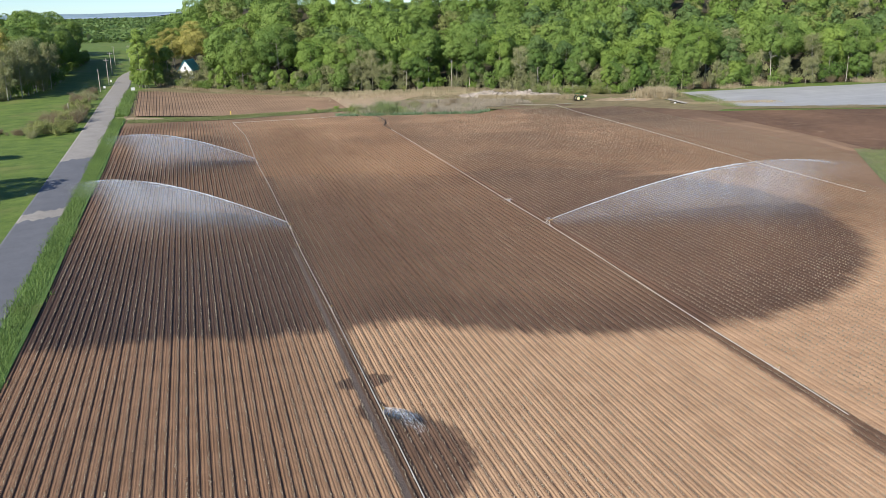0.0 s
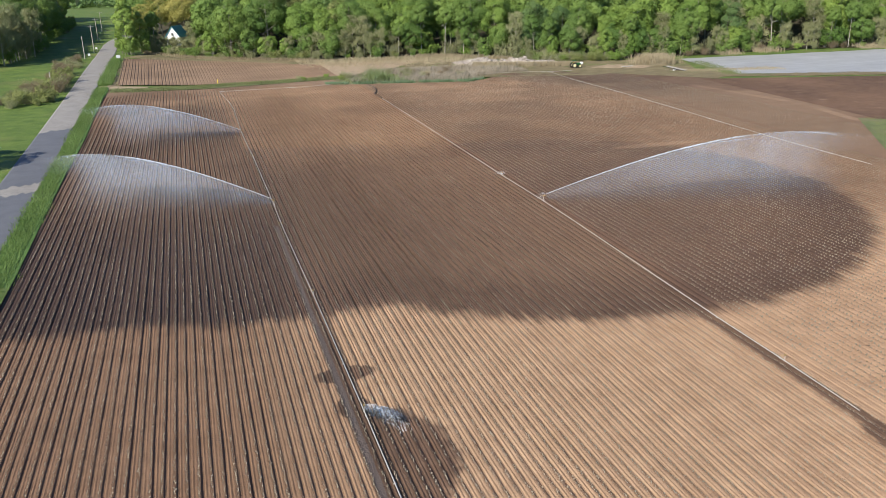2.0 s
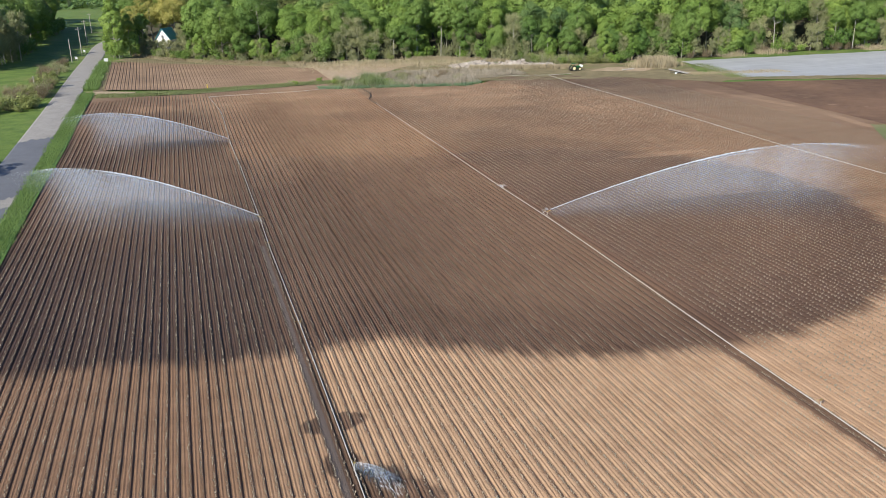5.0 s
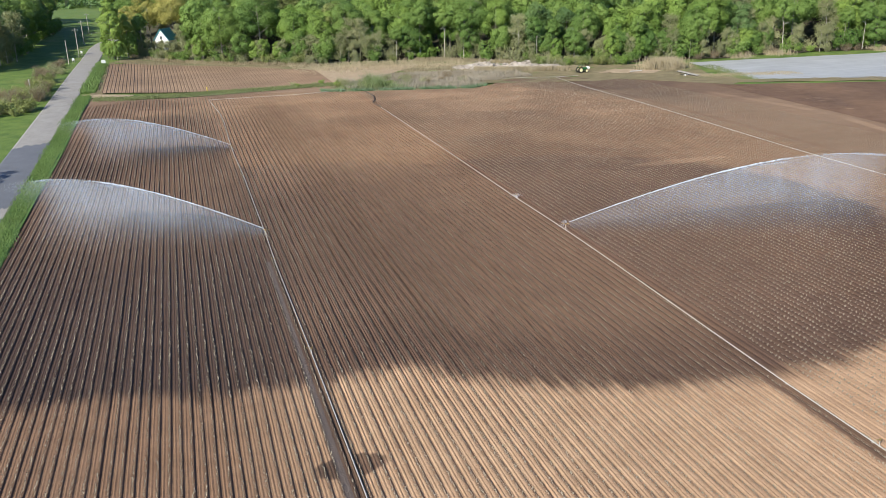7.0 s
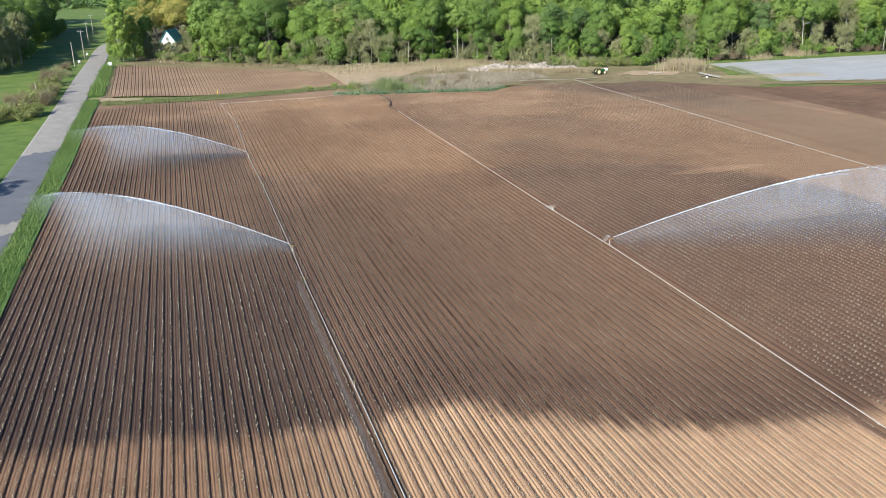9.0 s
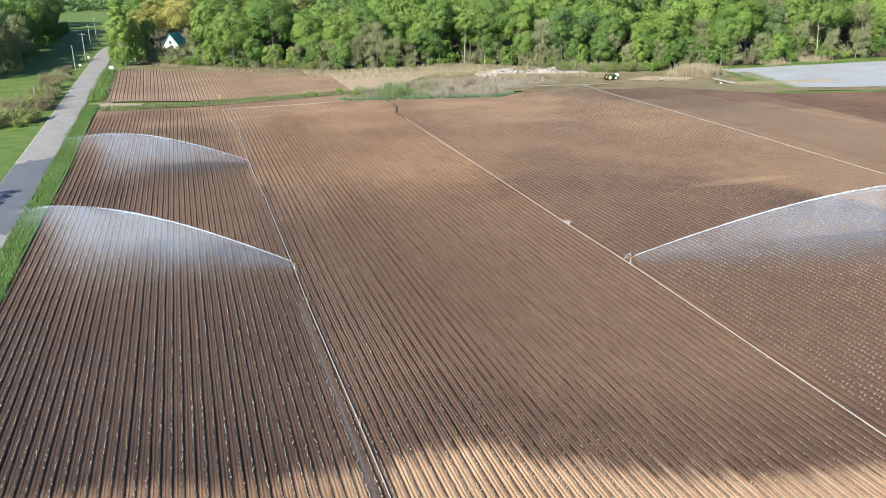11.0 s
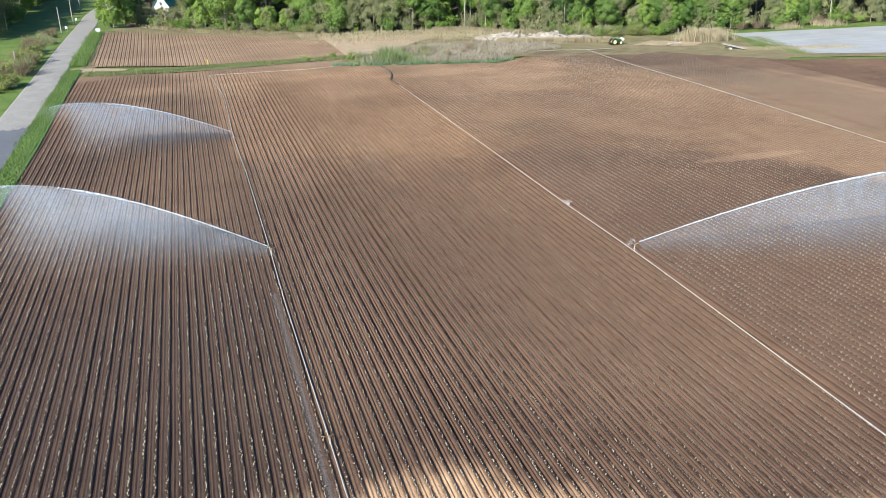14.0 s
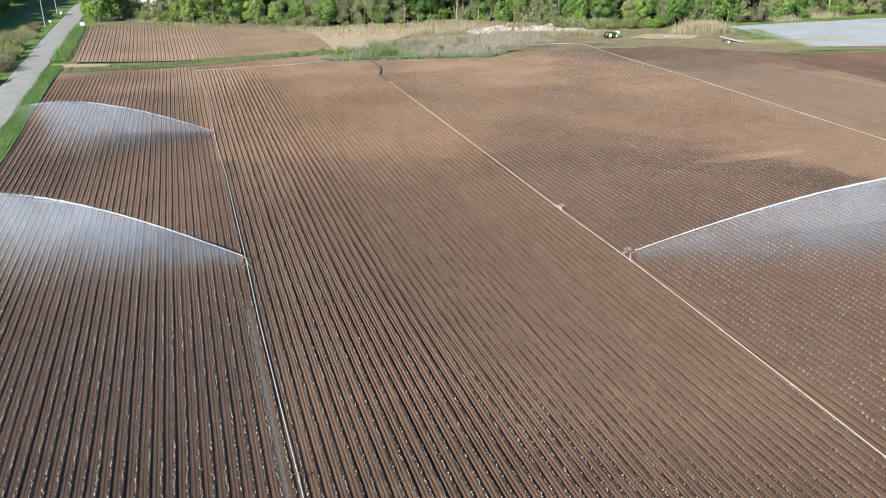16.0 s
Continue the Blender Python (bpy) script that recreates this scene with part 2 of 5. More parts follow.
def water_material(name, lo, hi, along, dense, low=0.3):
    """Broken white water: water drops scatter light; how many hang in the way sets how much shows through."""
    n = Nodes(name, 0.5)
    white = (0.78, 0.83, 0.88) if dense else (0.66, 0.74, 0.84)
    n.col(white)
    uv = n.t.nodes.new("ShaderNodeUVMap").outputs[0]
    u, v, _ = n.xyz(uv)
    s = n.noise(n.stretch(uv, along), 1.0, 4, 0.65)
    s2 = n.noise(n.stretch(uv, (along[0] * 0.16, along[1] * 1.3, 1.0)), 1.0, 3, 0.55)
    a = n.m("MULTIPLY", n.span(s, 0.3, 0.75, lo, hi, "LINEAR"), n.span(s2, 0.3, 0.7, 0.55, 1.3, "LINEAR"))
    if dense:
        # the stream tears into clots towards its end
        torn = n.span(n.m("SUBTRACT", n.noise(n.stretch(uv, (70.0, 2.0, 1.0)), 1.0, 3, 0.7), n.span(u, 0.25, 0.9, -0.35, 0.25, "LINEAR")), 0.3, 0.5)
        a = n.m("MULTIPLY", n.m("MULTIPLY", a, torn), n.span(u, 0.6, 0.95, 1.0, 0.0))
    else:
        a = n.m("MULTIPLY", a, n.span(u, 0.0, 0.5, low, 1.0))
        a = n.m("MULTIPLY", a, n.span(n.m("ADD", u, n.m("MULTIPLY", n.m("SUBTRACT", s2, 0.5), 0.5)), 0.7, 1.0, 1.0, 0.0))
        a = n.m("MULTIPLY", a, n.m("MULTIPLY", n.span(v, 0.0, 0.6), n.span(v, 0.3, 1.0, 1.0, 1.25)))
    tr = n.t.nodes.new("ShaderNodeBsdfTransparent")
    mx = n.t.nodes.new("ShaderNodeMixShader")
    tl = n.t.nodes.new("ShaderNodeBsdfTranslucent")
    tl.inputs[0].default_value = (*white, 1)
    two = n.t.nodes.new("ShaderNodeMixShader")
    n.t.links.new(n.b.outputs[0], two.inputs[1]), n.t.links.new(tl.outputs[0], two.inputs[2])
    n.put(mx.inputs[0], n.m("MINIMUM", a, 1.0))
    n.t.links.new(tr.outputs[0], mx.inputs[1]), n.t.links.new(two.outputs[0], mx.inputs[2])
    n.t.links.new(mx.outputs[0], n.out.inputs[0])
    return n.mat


ROW, SHIFT = 0.7796, 0.306      # spacing of the planted rows, and where the first one lies
SOIL = soil_material("field_soil", "main")
SOIL_UP = soil_material("upper_soil", "upper")
SOIL_DARK = soil_material("tilled_soil", "dark")
GRASS = grass_material("meadow", (0.06, 0.115, 0.02), (0.18, 0.25, 0.05), (0.26, 0.23, 0.09), 0.5)
VERGE = grass_material("verge", (0.07, 0.14, 0.03), (0.14, 0.24, 0.06), (0.24, 0.22, 0.09), 0.5)
HEADLAND = grass_material("headland", (0.11, 0.14, 0.05), (0.2, 0.22, 0.09), (0.28, 0.22, 0.13), 0.8)
STRAW = grass_material("dry_rough", (0.16, 0.13, 0.065), (0.3, 0.24, 0.13), (0.11, 0.15, 0.045), 0.6)
ROAD_OLD = road_material("old_asphalt", (0.255, 0.235, 0.21), (0.37, 0.345, 0.31), 0.45)
ROAD_NEW = road_material("fresh_asphalt", (0.12, 0.125, 0.14), (0.17, 0.175, 0.19), 0.3)
SAND = plain_material("sandy_soil", (0.33, 0.24, 0.15), (0.47, 0.36, 0.24), 0.95, 0, 0.5, 0.4)
FLOOR = plain_material("leaf_litter", (0.03, 0.026, 0.016), (0.075, 0.065, 0.035), 1.0, 0, 0.3, 0.5)
FILM_N = Nodes("pale_crop_film", 0.55)
film_p = FILM_N.pos()
FILM_N.col(FILM_N.ramp(FILM_N.m("ADD", FILM_N.m("MULTIPLY", FILM_N.noise(FILM_N.stretch(film_p, (0.06, 0.9, 1.0)), 1.0, 4, 0.7), 0.7), FILM_N.m("MULTIPLY", FILM_N.noise(film_p, 0.07, 3), 0.3)), [(0.3, (0.31, 0.31, 0.305)), (0.7, (0.5, 0.5, 0.49))]))
FILM_N.bump(FILM_N.noise(FILM_N.stretch(film_p, (0.1, 1.5, 1.0)), 1.0, 3), 0.5, 0.1)
FILM = FILM_N.mat
LEAVES = {
    "mid": leaf_material("leaves_mid", (0.0825, 0.16, 0.0352), (0.237, 0.336, 0.077)),
    "bright": leaf_material("leaves_bright", (0.127, 0.22, 0.0396), (0.292, 0.396, 0.0858)),
    "dark": leaf_material("leaves_dark", (0.066, 0.13, 0.044), (0.176, 0.259, 0.0825)),
    "yellow": leaf_material("leaves_yellow", (0.275, 0.264, 0.066), (0.473, 0.418, 0.121)),
    "grey": leaf_material("budding_twigs", (0.187, 0.198, 0.0935), (0.385, 0.385, 0.198)),
    "olive": leaf_material("leaves_olive", (0.154, 0.182, 0.055), (0.33, 0.347, 0.121)),
    "red": leaf_material("red_twigs", (0.143, 0.105, 0.066), (0.297, 0.22, 0.143)),
}
SEEDLING = leaf_material("seedling_leaves", (0.14, 0.112, 0.074), (0.36, 0.308, 0.228), 0.1)
REED = leaf_material("dry_reeds", (0.27, 0.215, 0.13), (0.47, 0.39, 0.26), 0.2)
WILLOW = leaf_material("willow_leaves", (0.17, 0.22, 0.085), (0.31, 0.37, 0.18))
BRUSH = leaf_material("bare_brushwood", (0.24, 0.2, 0.15), (0.42, 0.37, 0.29), 0.1)
TEAL_BLADES = leaf_material("blue_green_blades", (0.1, 0.165, 0.085), (0.21, 0.3, 0.17))
DULL_BLADES = leaf_material("headland_blades", (0.12, 0.15, 0.055), (0.27, 0.29, 0.13))
BLADES = leaf_material("grass_blades", (0.095, 0.16, 0.042), (0.19, 0.285, 0.085), 0.3)
BARK = plain_material("bark", (0.16, 0.14, 0.11), (0.36, 0.33, 0.28), 0.95, 0, 1.5, 0.6)
PALE_BARK = plain_material("pale_bark", (0.3, 0.27, 0.22), (0.52, 0.48, 0.41), 0.95, 0, 1.5, 0.5)
PALE_WOOD = plain_material("weathered_wood", (0.3, 0.27, 0.22), (0.5, 0.46, 0.4), 0.9, 0, 1.0, 0.5)
PALE_ROCK = plain_material("pale_rubble", (0.22, 0.18, 0.14), (0.46, 0.41, 0.35), 0.95, 0, 0.8, 0.6)
ALU = plain_material("aluminium", (0.5, 0.46, 0.4), (0.66, 0.62, 0.55), 0.42, 0.35, 1.0, 0.1)
BRASS = plain_material("brass", (0.4, 0.28, 0.1), (0.55, 0.4, 0.16), 0.4, 0.8)
HOSE = plain_material("dark_hose", (0.06, 0.045, 0.035), (0.12, 0.095, 0.07), 0.7)
GREEN = plain_material("green_paint", (0.015, 0.1, 0.025), (0.025, 0.15, 0.04), 0.45)
CREAM = plain_material("pale_yellow_rims", (0.62, 0.55, 0.26), (0.78, 0.72, 0.42), 0.5)
YELLOW = plain_material("yellow_paint", (0.7, 0.52, 0.04), (0.85, 0.66, 0.08), 0.45)
TYRE = plain_material("tyre_rubber", (0.015, 0.015, 0.015), (0.05, 0.045, 0.04), 0.9)
WHITE = plain_material("white_paint", (0.7, 0.7, 0.68), (0.82, 0.82, 0.8), 0.6)
TEAL = plain_material("teal_metal_roof", (0.05, 0.26, 0.31), (0.09, 0.37, 0.42), 0.4, 0.2)
TAN = plain_material("tan_siding", (0.4, 0.34, 0.24), (0.52, 0.45, 0.33), 0.8)
GLASS = plain_material("window_glass", (0.02, 0.025, 0.03), (0.05, 0.06, 0.07), 0.08)
LAKE = plain_material("lake_water", (0.32, 0.4, 0.48), (0.5, 0.56, 0.62), 0.35, 0, 0.002, 0.0)
# the hills' blue is distance haze put into their base colour
SHORE = plain_material("haze_blue_shore", (0.16, 0.24, 0.3), (0.24, 0.32, 0.38), 1.0, 0, 0.004, 0.0)
STREAM = water_material("jet_water", 0.45, 1.3, (34.0, 3.0, 1.0), True)
STRAND = water_material("torn_water", 0.1, 0.4, (40.0, 3.0, 1.0), True)
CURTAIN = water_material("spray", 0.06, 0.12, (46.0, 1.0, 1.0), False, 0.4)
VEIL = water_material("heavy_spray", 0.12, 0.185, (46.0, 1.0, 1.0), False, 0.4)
MIST = water_material("fine_spray", 0.04, 0.12, (40.0, 1.0, 1.0), False, 0.9)


# ---- the lie of the land ----
def smooth(a, b, x):
    q = np.clip((np.asarray(x, float) - a) / (b - a), 0, 1)
    return q * q * (3 - 2 * q)


EDGE_X = (-60, -9, 23, 52, 95, 120, 148, 180, 218, 253, 400)
EDGE_Y = (392, 360, 334, 313, 306, 285, 273, 266, 267, 259, 240)


def forest_edge(x):
    return np.interp(x, EDGE_X, EDGE_Y)


def terrain(x, y):
    """Height of the ground: near level, a rise under the woods, a low plain towards the lake."""
    x, y = np.asarray(x, float), np.asarray(y, float)
    z = 2.2 * smooth(110, 360, y) * smooth(10, -24, x)
    z = z - 0.8 * smooth(70, 125, x) * smooth(150, 250, y)
    z = z + 31 * smooth(6, 175, y - forest_edge(x)) * smooth(-25, 45, x)
    z = z - 14 * smooth(430, 1500, y) * smooth(40, -60, x)
    return z + 0.15 * np.sin(x * 0.05 + 1) * np.sin(y * 0.037)


def ground_z(x, y):
    return float(terrain(x, y))


def mesh(name, verts, faces, uvs=None):
    me = bpy.data.meshes.new(name)
    me.from_pydata([tuple(map(float, v)) for v in verts], [], [tuple(map(int, f)) for f in faces])
    if uvs is not None:
        layer = me.uv_layers.new(name="UVMap")
        loops = np.zeros(len(me.loops), int)
        me.loops.foreach_get("vertex_index", loops)
        layer.data.foreach_set("uv", np.asarray(uvs, np.float32)[loops].ravel())
    me.update()
    return me


def sheet(name, xs, ys, height, material, smooth_shade=True):
    """One object: a grid over xs and ys (2-D arrays), at that height."""
    z = height
    v = np.stack([xs, ys, z], -1).reshape(-1, 3)
    a, b = xs.shape
    k = np.arange(a * b).reshape(a, b)
    f = np.stack([k[:-1, :-1], k[1:, :-1], k[1:, 1:], k[:-1, 1:]], -1).reshape(-1, 4)
    me = bpy.data.meshes.new(name)
    me.vertices.add(len(v))
    me.vertices.foreach_set("co", v.astype(np.float32).ravel())
    me.loops.add(f.size)
    me.loops.foreach_set("vertex_index", f.astype(np.int32).ravel())
    me.polygons.add(len(f))
    me.polygons.foreach_set("loop_start", np.arange(0, f.size, 4, dtype=np.int32))
    me.update(calc_edges=True)
    me.validate()
    me.materials.append(material)
    me.polygons.foreach_set("use_smooth", np.full(len(f), smooth_shade))
    return new(name, me)


def soup(name, tris_or_quads, material, parent=None):
    """One mesh of many loose faces, given as an array (n, corners, 3)."""
    q = np.asarray(tris_or_quads, np.float32)
    n, c, _ = q.shape
    me = bpy.data.meshes.new(name)
    me.vertices.add(n * c)
    me.vertices.foreach_set("co", q.ravel())
    me.loops.add(n * c)
    me.loops.foreach_set("vertex_index", np.arange(n * c, dtype=np.int32))
    me.polygons.add(n)
    me.polygons.foreach_set("loop_start", np.arange(0, n * c, c, dtype=np.int32))
    me.update(calc_edges=True)
    me.materials.append(material)
    ob = new(name, me)
    ob.parent = parent
    return ob


def part(name, bm, material, parent, label=""):
    me = bpy.data.meshes.new(name)
    bm.to_mesh(me)
    bm.free()
    me.materials.append(material)
    ob = new(name, me)
    ob.parent = parent
    if label:
        ob["label"] = label
    return ob


def base(name, x, y, z=None, turn=0.0, scale=1.0):
    e = new(name)
    e.location = (x, y, ground_z(x, y) if z is None else z)
    e.rotation_euler = (0, 0, radians(turn))
    e.scale = (scale,) * 3
    return e


def box(bm, c, s, turn=None, bevel=0.0):
    m = Matrix.Translation(c) @ (turn or Matrix()) @ Matrix.Diagonal((*s, 1))
    r = bmesh.ops.create_cube(bm, size=1, matrix=m)
    if bevel:
        es = list({e for v in r["verts"] for e in v.link_edges})
        bmesh.ops.bevel(bm, geom=es, offset=bevel, segments=1, affect="EDGES")
    return bm


def rod(bm, a, b, r1, r2=None, sides=8, caps=True):
    a, b = Vector(a), Vector(b)
    d = b - a
    m = Matrix.Translation((a + b) / 2) @ d.to_track_quat("Z", "Y").to_matrix().to_4x4()
    bmesh.ops.create_cone(bm, cap_ends=caps, segments=sides, radius1=r1, radius2=r1 if r2 is None else r2, depth=d.length, matrix=m)
    return bm


def tube(name, points, radius, material, parent, sides=8, uv=False, ragged=0.0):
    """A tube along a line; radius is a number or one for each point."""
    pts = np.asarray(points, float)
    r = np.broadcast_to(np.asarray(radius, float), len(pts))
    d = np.gradient(pts, axis=0)
    d /= np.linalg.norm(d, axis=1)[:, None]
    side = np.cross(d, (0, 0, 1))
    side /= np.maximum(np.linalg.norm(side, axis=1), 1e-6)[:, None]
    up = np.cross(side, d)
    ang = np.linspace(0, 2 * np.pi, sides, endpoint=False)
    rr = r[:, None] * (1 + ragged * np.random.uniform(-1, 1, (len(pts), sides)))
    v = pts[:, None] + rr[..., None] * (np.cos(ang)[None, :, None] * side[:, None] + np.sin(ang)[None, :, None] * up[:, None])
    k = np.arange(len(pts) * sides).reshape(len(pts), sides)
    k2 = np.roll(k, -1, 1)
    f = np.stack([k[:-1], k2[:-1], k2[1:], k[1:]], -1).reshape(-1, 4)
    uvs = np.stack(np.broadcast_arrays(np.linspace(0, 1, len(pts))[:, None], np.linspace(0, 1, sides)[None]), -1).reshape(-1, 2)
    me = mesh(name, v.reshape(-1, 3), f, uvs if uv else None)
    me.materials.append(material)
    me.polygons.foreach_set("use_smooth", np.full(len(f), True))
    ob = new(name, me)
    ob.parent = parent
    return ob


# ---- ground and fields ----
def spread(lo, a, b, hi, step):
    mid = np.arange(a, b + step, step)
    out = np.geomspace(step, hi - b, 22) + b
    back = a - np.geomspace(step, a - lo, 18)[::-1]
    return np.concatenate([back, mid, out])


gx, gy = np.meshgrid(spread(-4900, -150, 320, 4900, 6.0), spread(-2500, -20, 560, 4950, 6.0), indexing="ij")
gz = terrain(gx, gy) - 0.3 * smooth(-22, -19, gx) * smooth(112, 108, gx) * smooth(254, 250, gy)
tagged(sheet("ground", gx, gy, gz, GRASS), "green and straw-coloured rough grassland round the fields", "ground", kind="structure")


def wobble(x, y):
    """How far the planted rows stray sideways."""
    return 0.03 * np.sin(y * 0.09 + x * 0.02) + 0.012 * np.sin(y * 0.4 + x * 3.4)


def furrowed(name, x0, x1, y0, y1, ystep, material, amp, top=None, left=None, lift=0.03, pitch=ROW):
    """Soil drawn up in rows along y: a planted strip between two grooves, then a flat bed."""
    ph = np.array([0.0, 0.14, 0.26, 0.41, 0.54, 0.69, 0.82])
    hz = np.array([0.06, 0.05, -0.12, -0.095, 0.035, -0.02, 0.035])
    rows = np.arange(math.floor(x0 / pitch), math.ceil(x1 / pitch))
    xs = ((rows[:, None] + ph[None]) * pitch + SHIFT).ravel()
    hs = np.tile(hz, len(rows))
    ys = np.linspace(0, 1, int((y1 - y0) / ystep))
    X = np.broadcast_to(xs[:, None], (len(xs), len(ys)))
    lo = np.full(len(xs), float(y0))
    hi = np.full(len(xs), float(y1)) if top is None else top(xs)
    Y = lo[:, None] + (hi - lo)[:, None] * ys[None]
    rng = np.random.default_rng(5)
    wob = wobble(X, Y)
    shift = wob if left is None else wob + left(Y) * smooth(x1, x0, X)
    k = amp(X, Y) * np.repeat(rng.choice((0.8, 0.95, 1.0, 1.05, 1.2), len(rows)), len(ph))[:, None]
    Z = terrain(X, Y) + lift + k * (hs[:, None] * (1 + 0.11 * rng.normal(size=X.shape)) + 0.006 * rng.normal(size=X.shape))
    return sheet(name, X + shift, Y, Z, material, False)


def main_top(x):
    return np.interp(x, (-20, -13, -5, 8, 24, 38, 46, 62, 80, 86, 96, 116, 135, 142), (238.5, 242, 245.5, 248, 247.5, 244.5, 241, 237, 232, 236, 246, 250, 232, 214))


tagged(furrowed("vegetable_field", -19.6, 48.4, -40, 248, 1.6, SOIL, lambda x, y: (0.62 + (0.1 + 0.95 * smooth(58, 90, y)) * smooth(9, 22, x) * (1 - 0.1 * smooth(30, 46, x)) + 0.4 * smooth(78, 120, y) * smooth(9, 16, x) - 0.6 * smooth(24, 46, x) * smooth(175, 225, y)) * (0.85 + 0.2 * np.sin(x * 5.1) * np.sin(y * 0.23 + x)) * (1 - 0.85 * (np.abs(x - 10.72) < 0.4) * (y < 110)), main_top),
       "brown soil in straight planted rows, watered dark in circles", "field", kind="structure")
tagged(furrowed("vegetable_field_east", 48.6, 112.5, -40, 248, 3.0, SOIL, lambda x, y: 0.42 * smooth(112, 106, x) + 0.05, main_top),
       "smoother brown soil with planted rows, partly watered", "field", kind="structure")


def plot(name, corners, material, lift, label, category, n=24, rough=0.03):
    """A four-cornered piece of ground laid on the land: near-left, near-right, far-right, far-left."""
    a, b, c, d = (np.array(p, float) for p in corners)
    s, t = np.meshgrid(np.linspace(0, 1, n), np.linspace(0, 1, n), indexing="ij")
    s, t = s[..., None], t[..., None]
    q = (a * (1 - s) + b * s) * (1 - t) + (d * (1 - s) + c * s) * t
    rim = 0.6 * np.sin(s * 37) * np.sin(t * 23)
    q = q + rim * np.array((0.4, 0.4)) * np.minimum(np.minimum(s, 1 - s) * 0 + 1, 1)
    X, Y = q[..., 0], q[..., 1]
    Z = terrain(X, Y) + lift + np.random.default_rng(3).uniform(-rough, rough, X.shape)
    return tagged(sheet(name, X, Y, Z, material), label, category, kind="structure")


plot("headland_soil", ((112, -40), (204, -40), (143, 216), (112, 249)), SOIL, 0.035, "bare trampled brown soil beside the field", "bare soil", 40, 0.015)
plot("tilled_field", ((136.5, 124), (260, 70), (262, 168), (141.5, 209)), SOIL_DARK, 0.06, "dark red-brown freshly tilled soil", "field", 40)
plot("film_covered_field", ((158, 214), (262, 174), (330, 242), (166, 259)), FILM, 0.13, "field covered with pale grey crop film", "field", 40)
plot("film_edge", ((146, 212), (262, 166.5), (264, 177), (156, 216)), STRAW, 0.11, "dull grass strip between tilled soil and film", "grass", 30, 0.06)
plot("corner_ground", ((117, 246), (146, 207.5), (160, 217), (132, 257)), STRAW, 0.075, "dry rough ground at the field corner", "rough ground", 24, 0.05)
plot("thicket_ground", ((44, 241), (81, 230.5), (92, 250), (44, 256)), STRAW, 0.02, "dry rough ground under the thicket", "rough ground", 20, 0.05)
plot("grass_wedge", ((112, 108), (170, 80), (185, 100), (134.5, 141)), HEADLAND, 0.1, "wedge of green grass between two fields", "grass", 20, 0.08)
plot("field_end_soil", ((-20, 235), (47, 238), (46, 258), (-20, 251)), SOIL_UP, -0.02, "smooth brown soil along the field end", "bare soil", 30, 0.02)
tagged(furrowed("upper_field", -17.2, 46.0, 259, 300, 2.5, SOIL_UP, lambda x, y: 0.55 + 0 * x,
                lambda x: np.interp(x, (-20, -12, 5, 15, 30, 38, 50), (330, 334, 332, 325, 311, 302, 291)), lambda y: -0.03 * (y - 260), 0.3, 1.0),
       "light brown field of straight ridges beside the woods", "field", kind="structure")
plot("field_margin", ((-20.5, 257), (-16.6, 257), (-18.4, 336), (-23.0, 336)), STRAW, 0.06, "dry margin beside the ridged field", "rough ground", 24, 0.04)
plot("farm_track", ((-23.5, 251.5), (-10, 253.0), (-9, 256.5), (-22.5, 258.5)), SAND, 0.1, "sandy farm track between the fields", "track", 14)
plot("track_grass", ((-20, 246.5), (44, 255), (44, 260.5), (-17, 251.5)), HEADLAND, 0.1, "strip of green grass along the field end", "grass", 24, 0.08)
plot("road_verge", ((-21.9, -45), (-18.9, -45), (-19.9, 256), (-23.0, 256)), VERGE, 0.16, "bright green grass verge along the road", "grass", 60, 0.08)
plot("rough_ground", ((47, 251), (152, 224), (166, 258), (54, 309)), STRAW, 0.05, "dry straw-coloured rough ground before the woods", "rough ground", 30, 0.08)
plot("bare_strip", ((42, 259), (56, 259), (82, 292), (47, 302)), SAND, 0.12, "bare tan soil strip beside the thicket", "bare soil", 20, 0.05)
plot("wood_margin", ((-20, 338), (46, 296), (52, 312), (-12, 358)), STRAW, 0.07, "dry grassy margin along the wood", "rough ground", 24, 0.06)
plot("sand_bank", ((127, 250), (141, 240), (148, 246), (137, 256)), SAND, 0.12, "pale sandy turning place by the woods", "bare soil", 16, 0.1)

# dark leaf litter under the woods
wx, wd = np.meshgrid(np.linspace(-12, 400, 110), np.linspace(-1, 240, 60), indexing="ij")
wy = forest_edge(wx) + wd + 2.0 * np.sin(wx * 0.3) * np.sin(wx * 0.11)
tagged(sheet("forest_floor", wx, wy, terrain(wx, wy) + 0.3, FLOOR), "dark leaf litter under the woods", "forest floor", kind="structure")

# the road, in old and newly laid stretches
ROAD_Y = (-90, 90, 130, 194, 260, 350, 400, 425, 450, 480, 520)
ROAD_X = (-24.2, -25.3, -25.8, -26.3, -26.7, -27.6, -28.8, -28.0, -25.0, -19.0, -9.0)


def road_piece(name, y0, y1, material, lift, label, slant=0.0):
    n = max(4, int((y1 - y0) / 3))
    ys = np.linspace(y0, y1, n)
    off = np.concatenate([[-3.4], np.linspace(-3.3, 3.3, 17), [3.4]])
    crown = np.concatenate([[-0.1], 0.05 - 0.0046 * np.linspace(-3.3, 3.3, 17) ** 2, [-0.1]])
    ragged = 1.1 * np.random.default_rng(int(abs(y0))).uniform(-1, 1, len(off))
    Y = ys[:, None] + slant * (off / 3.4)[None] * (np.linspace(1, 1, n))[:, None] + ragged[None]
    X = np.interp(Y, ROAD_Y, ROAD_X) + off[None]
    Z = terrain(X, Y) + lift + crown[None]
    return tagged(sheet(name, X, Y, Z, material), label, "road", kind="structure")


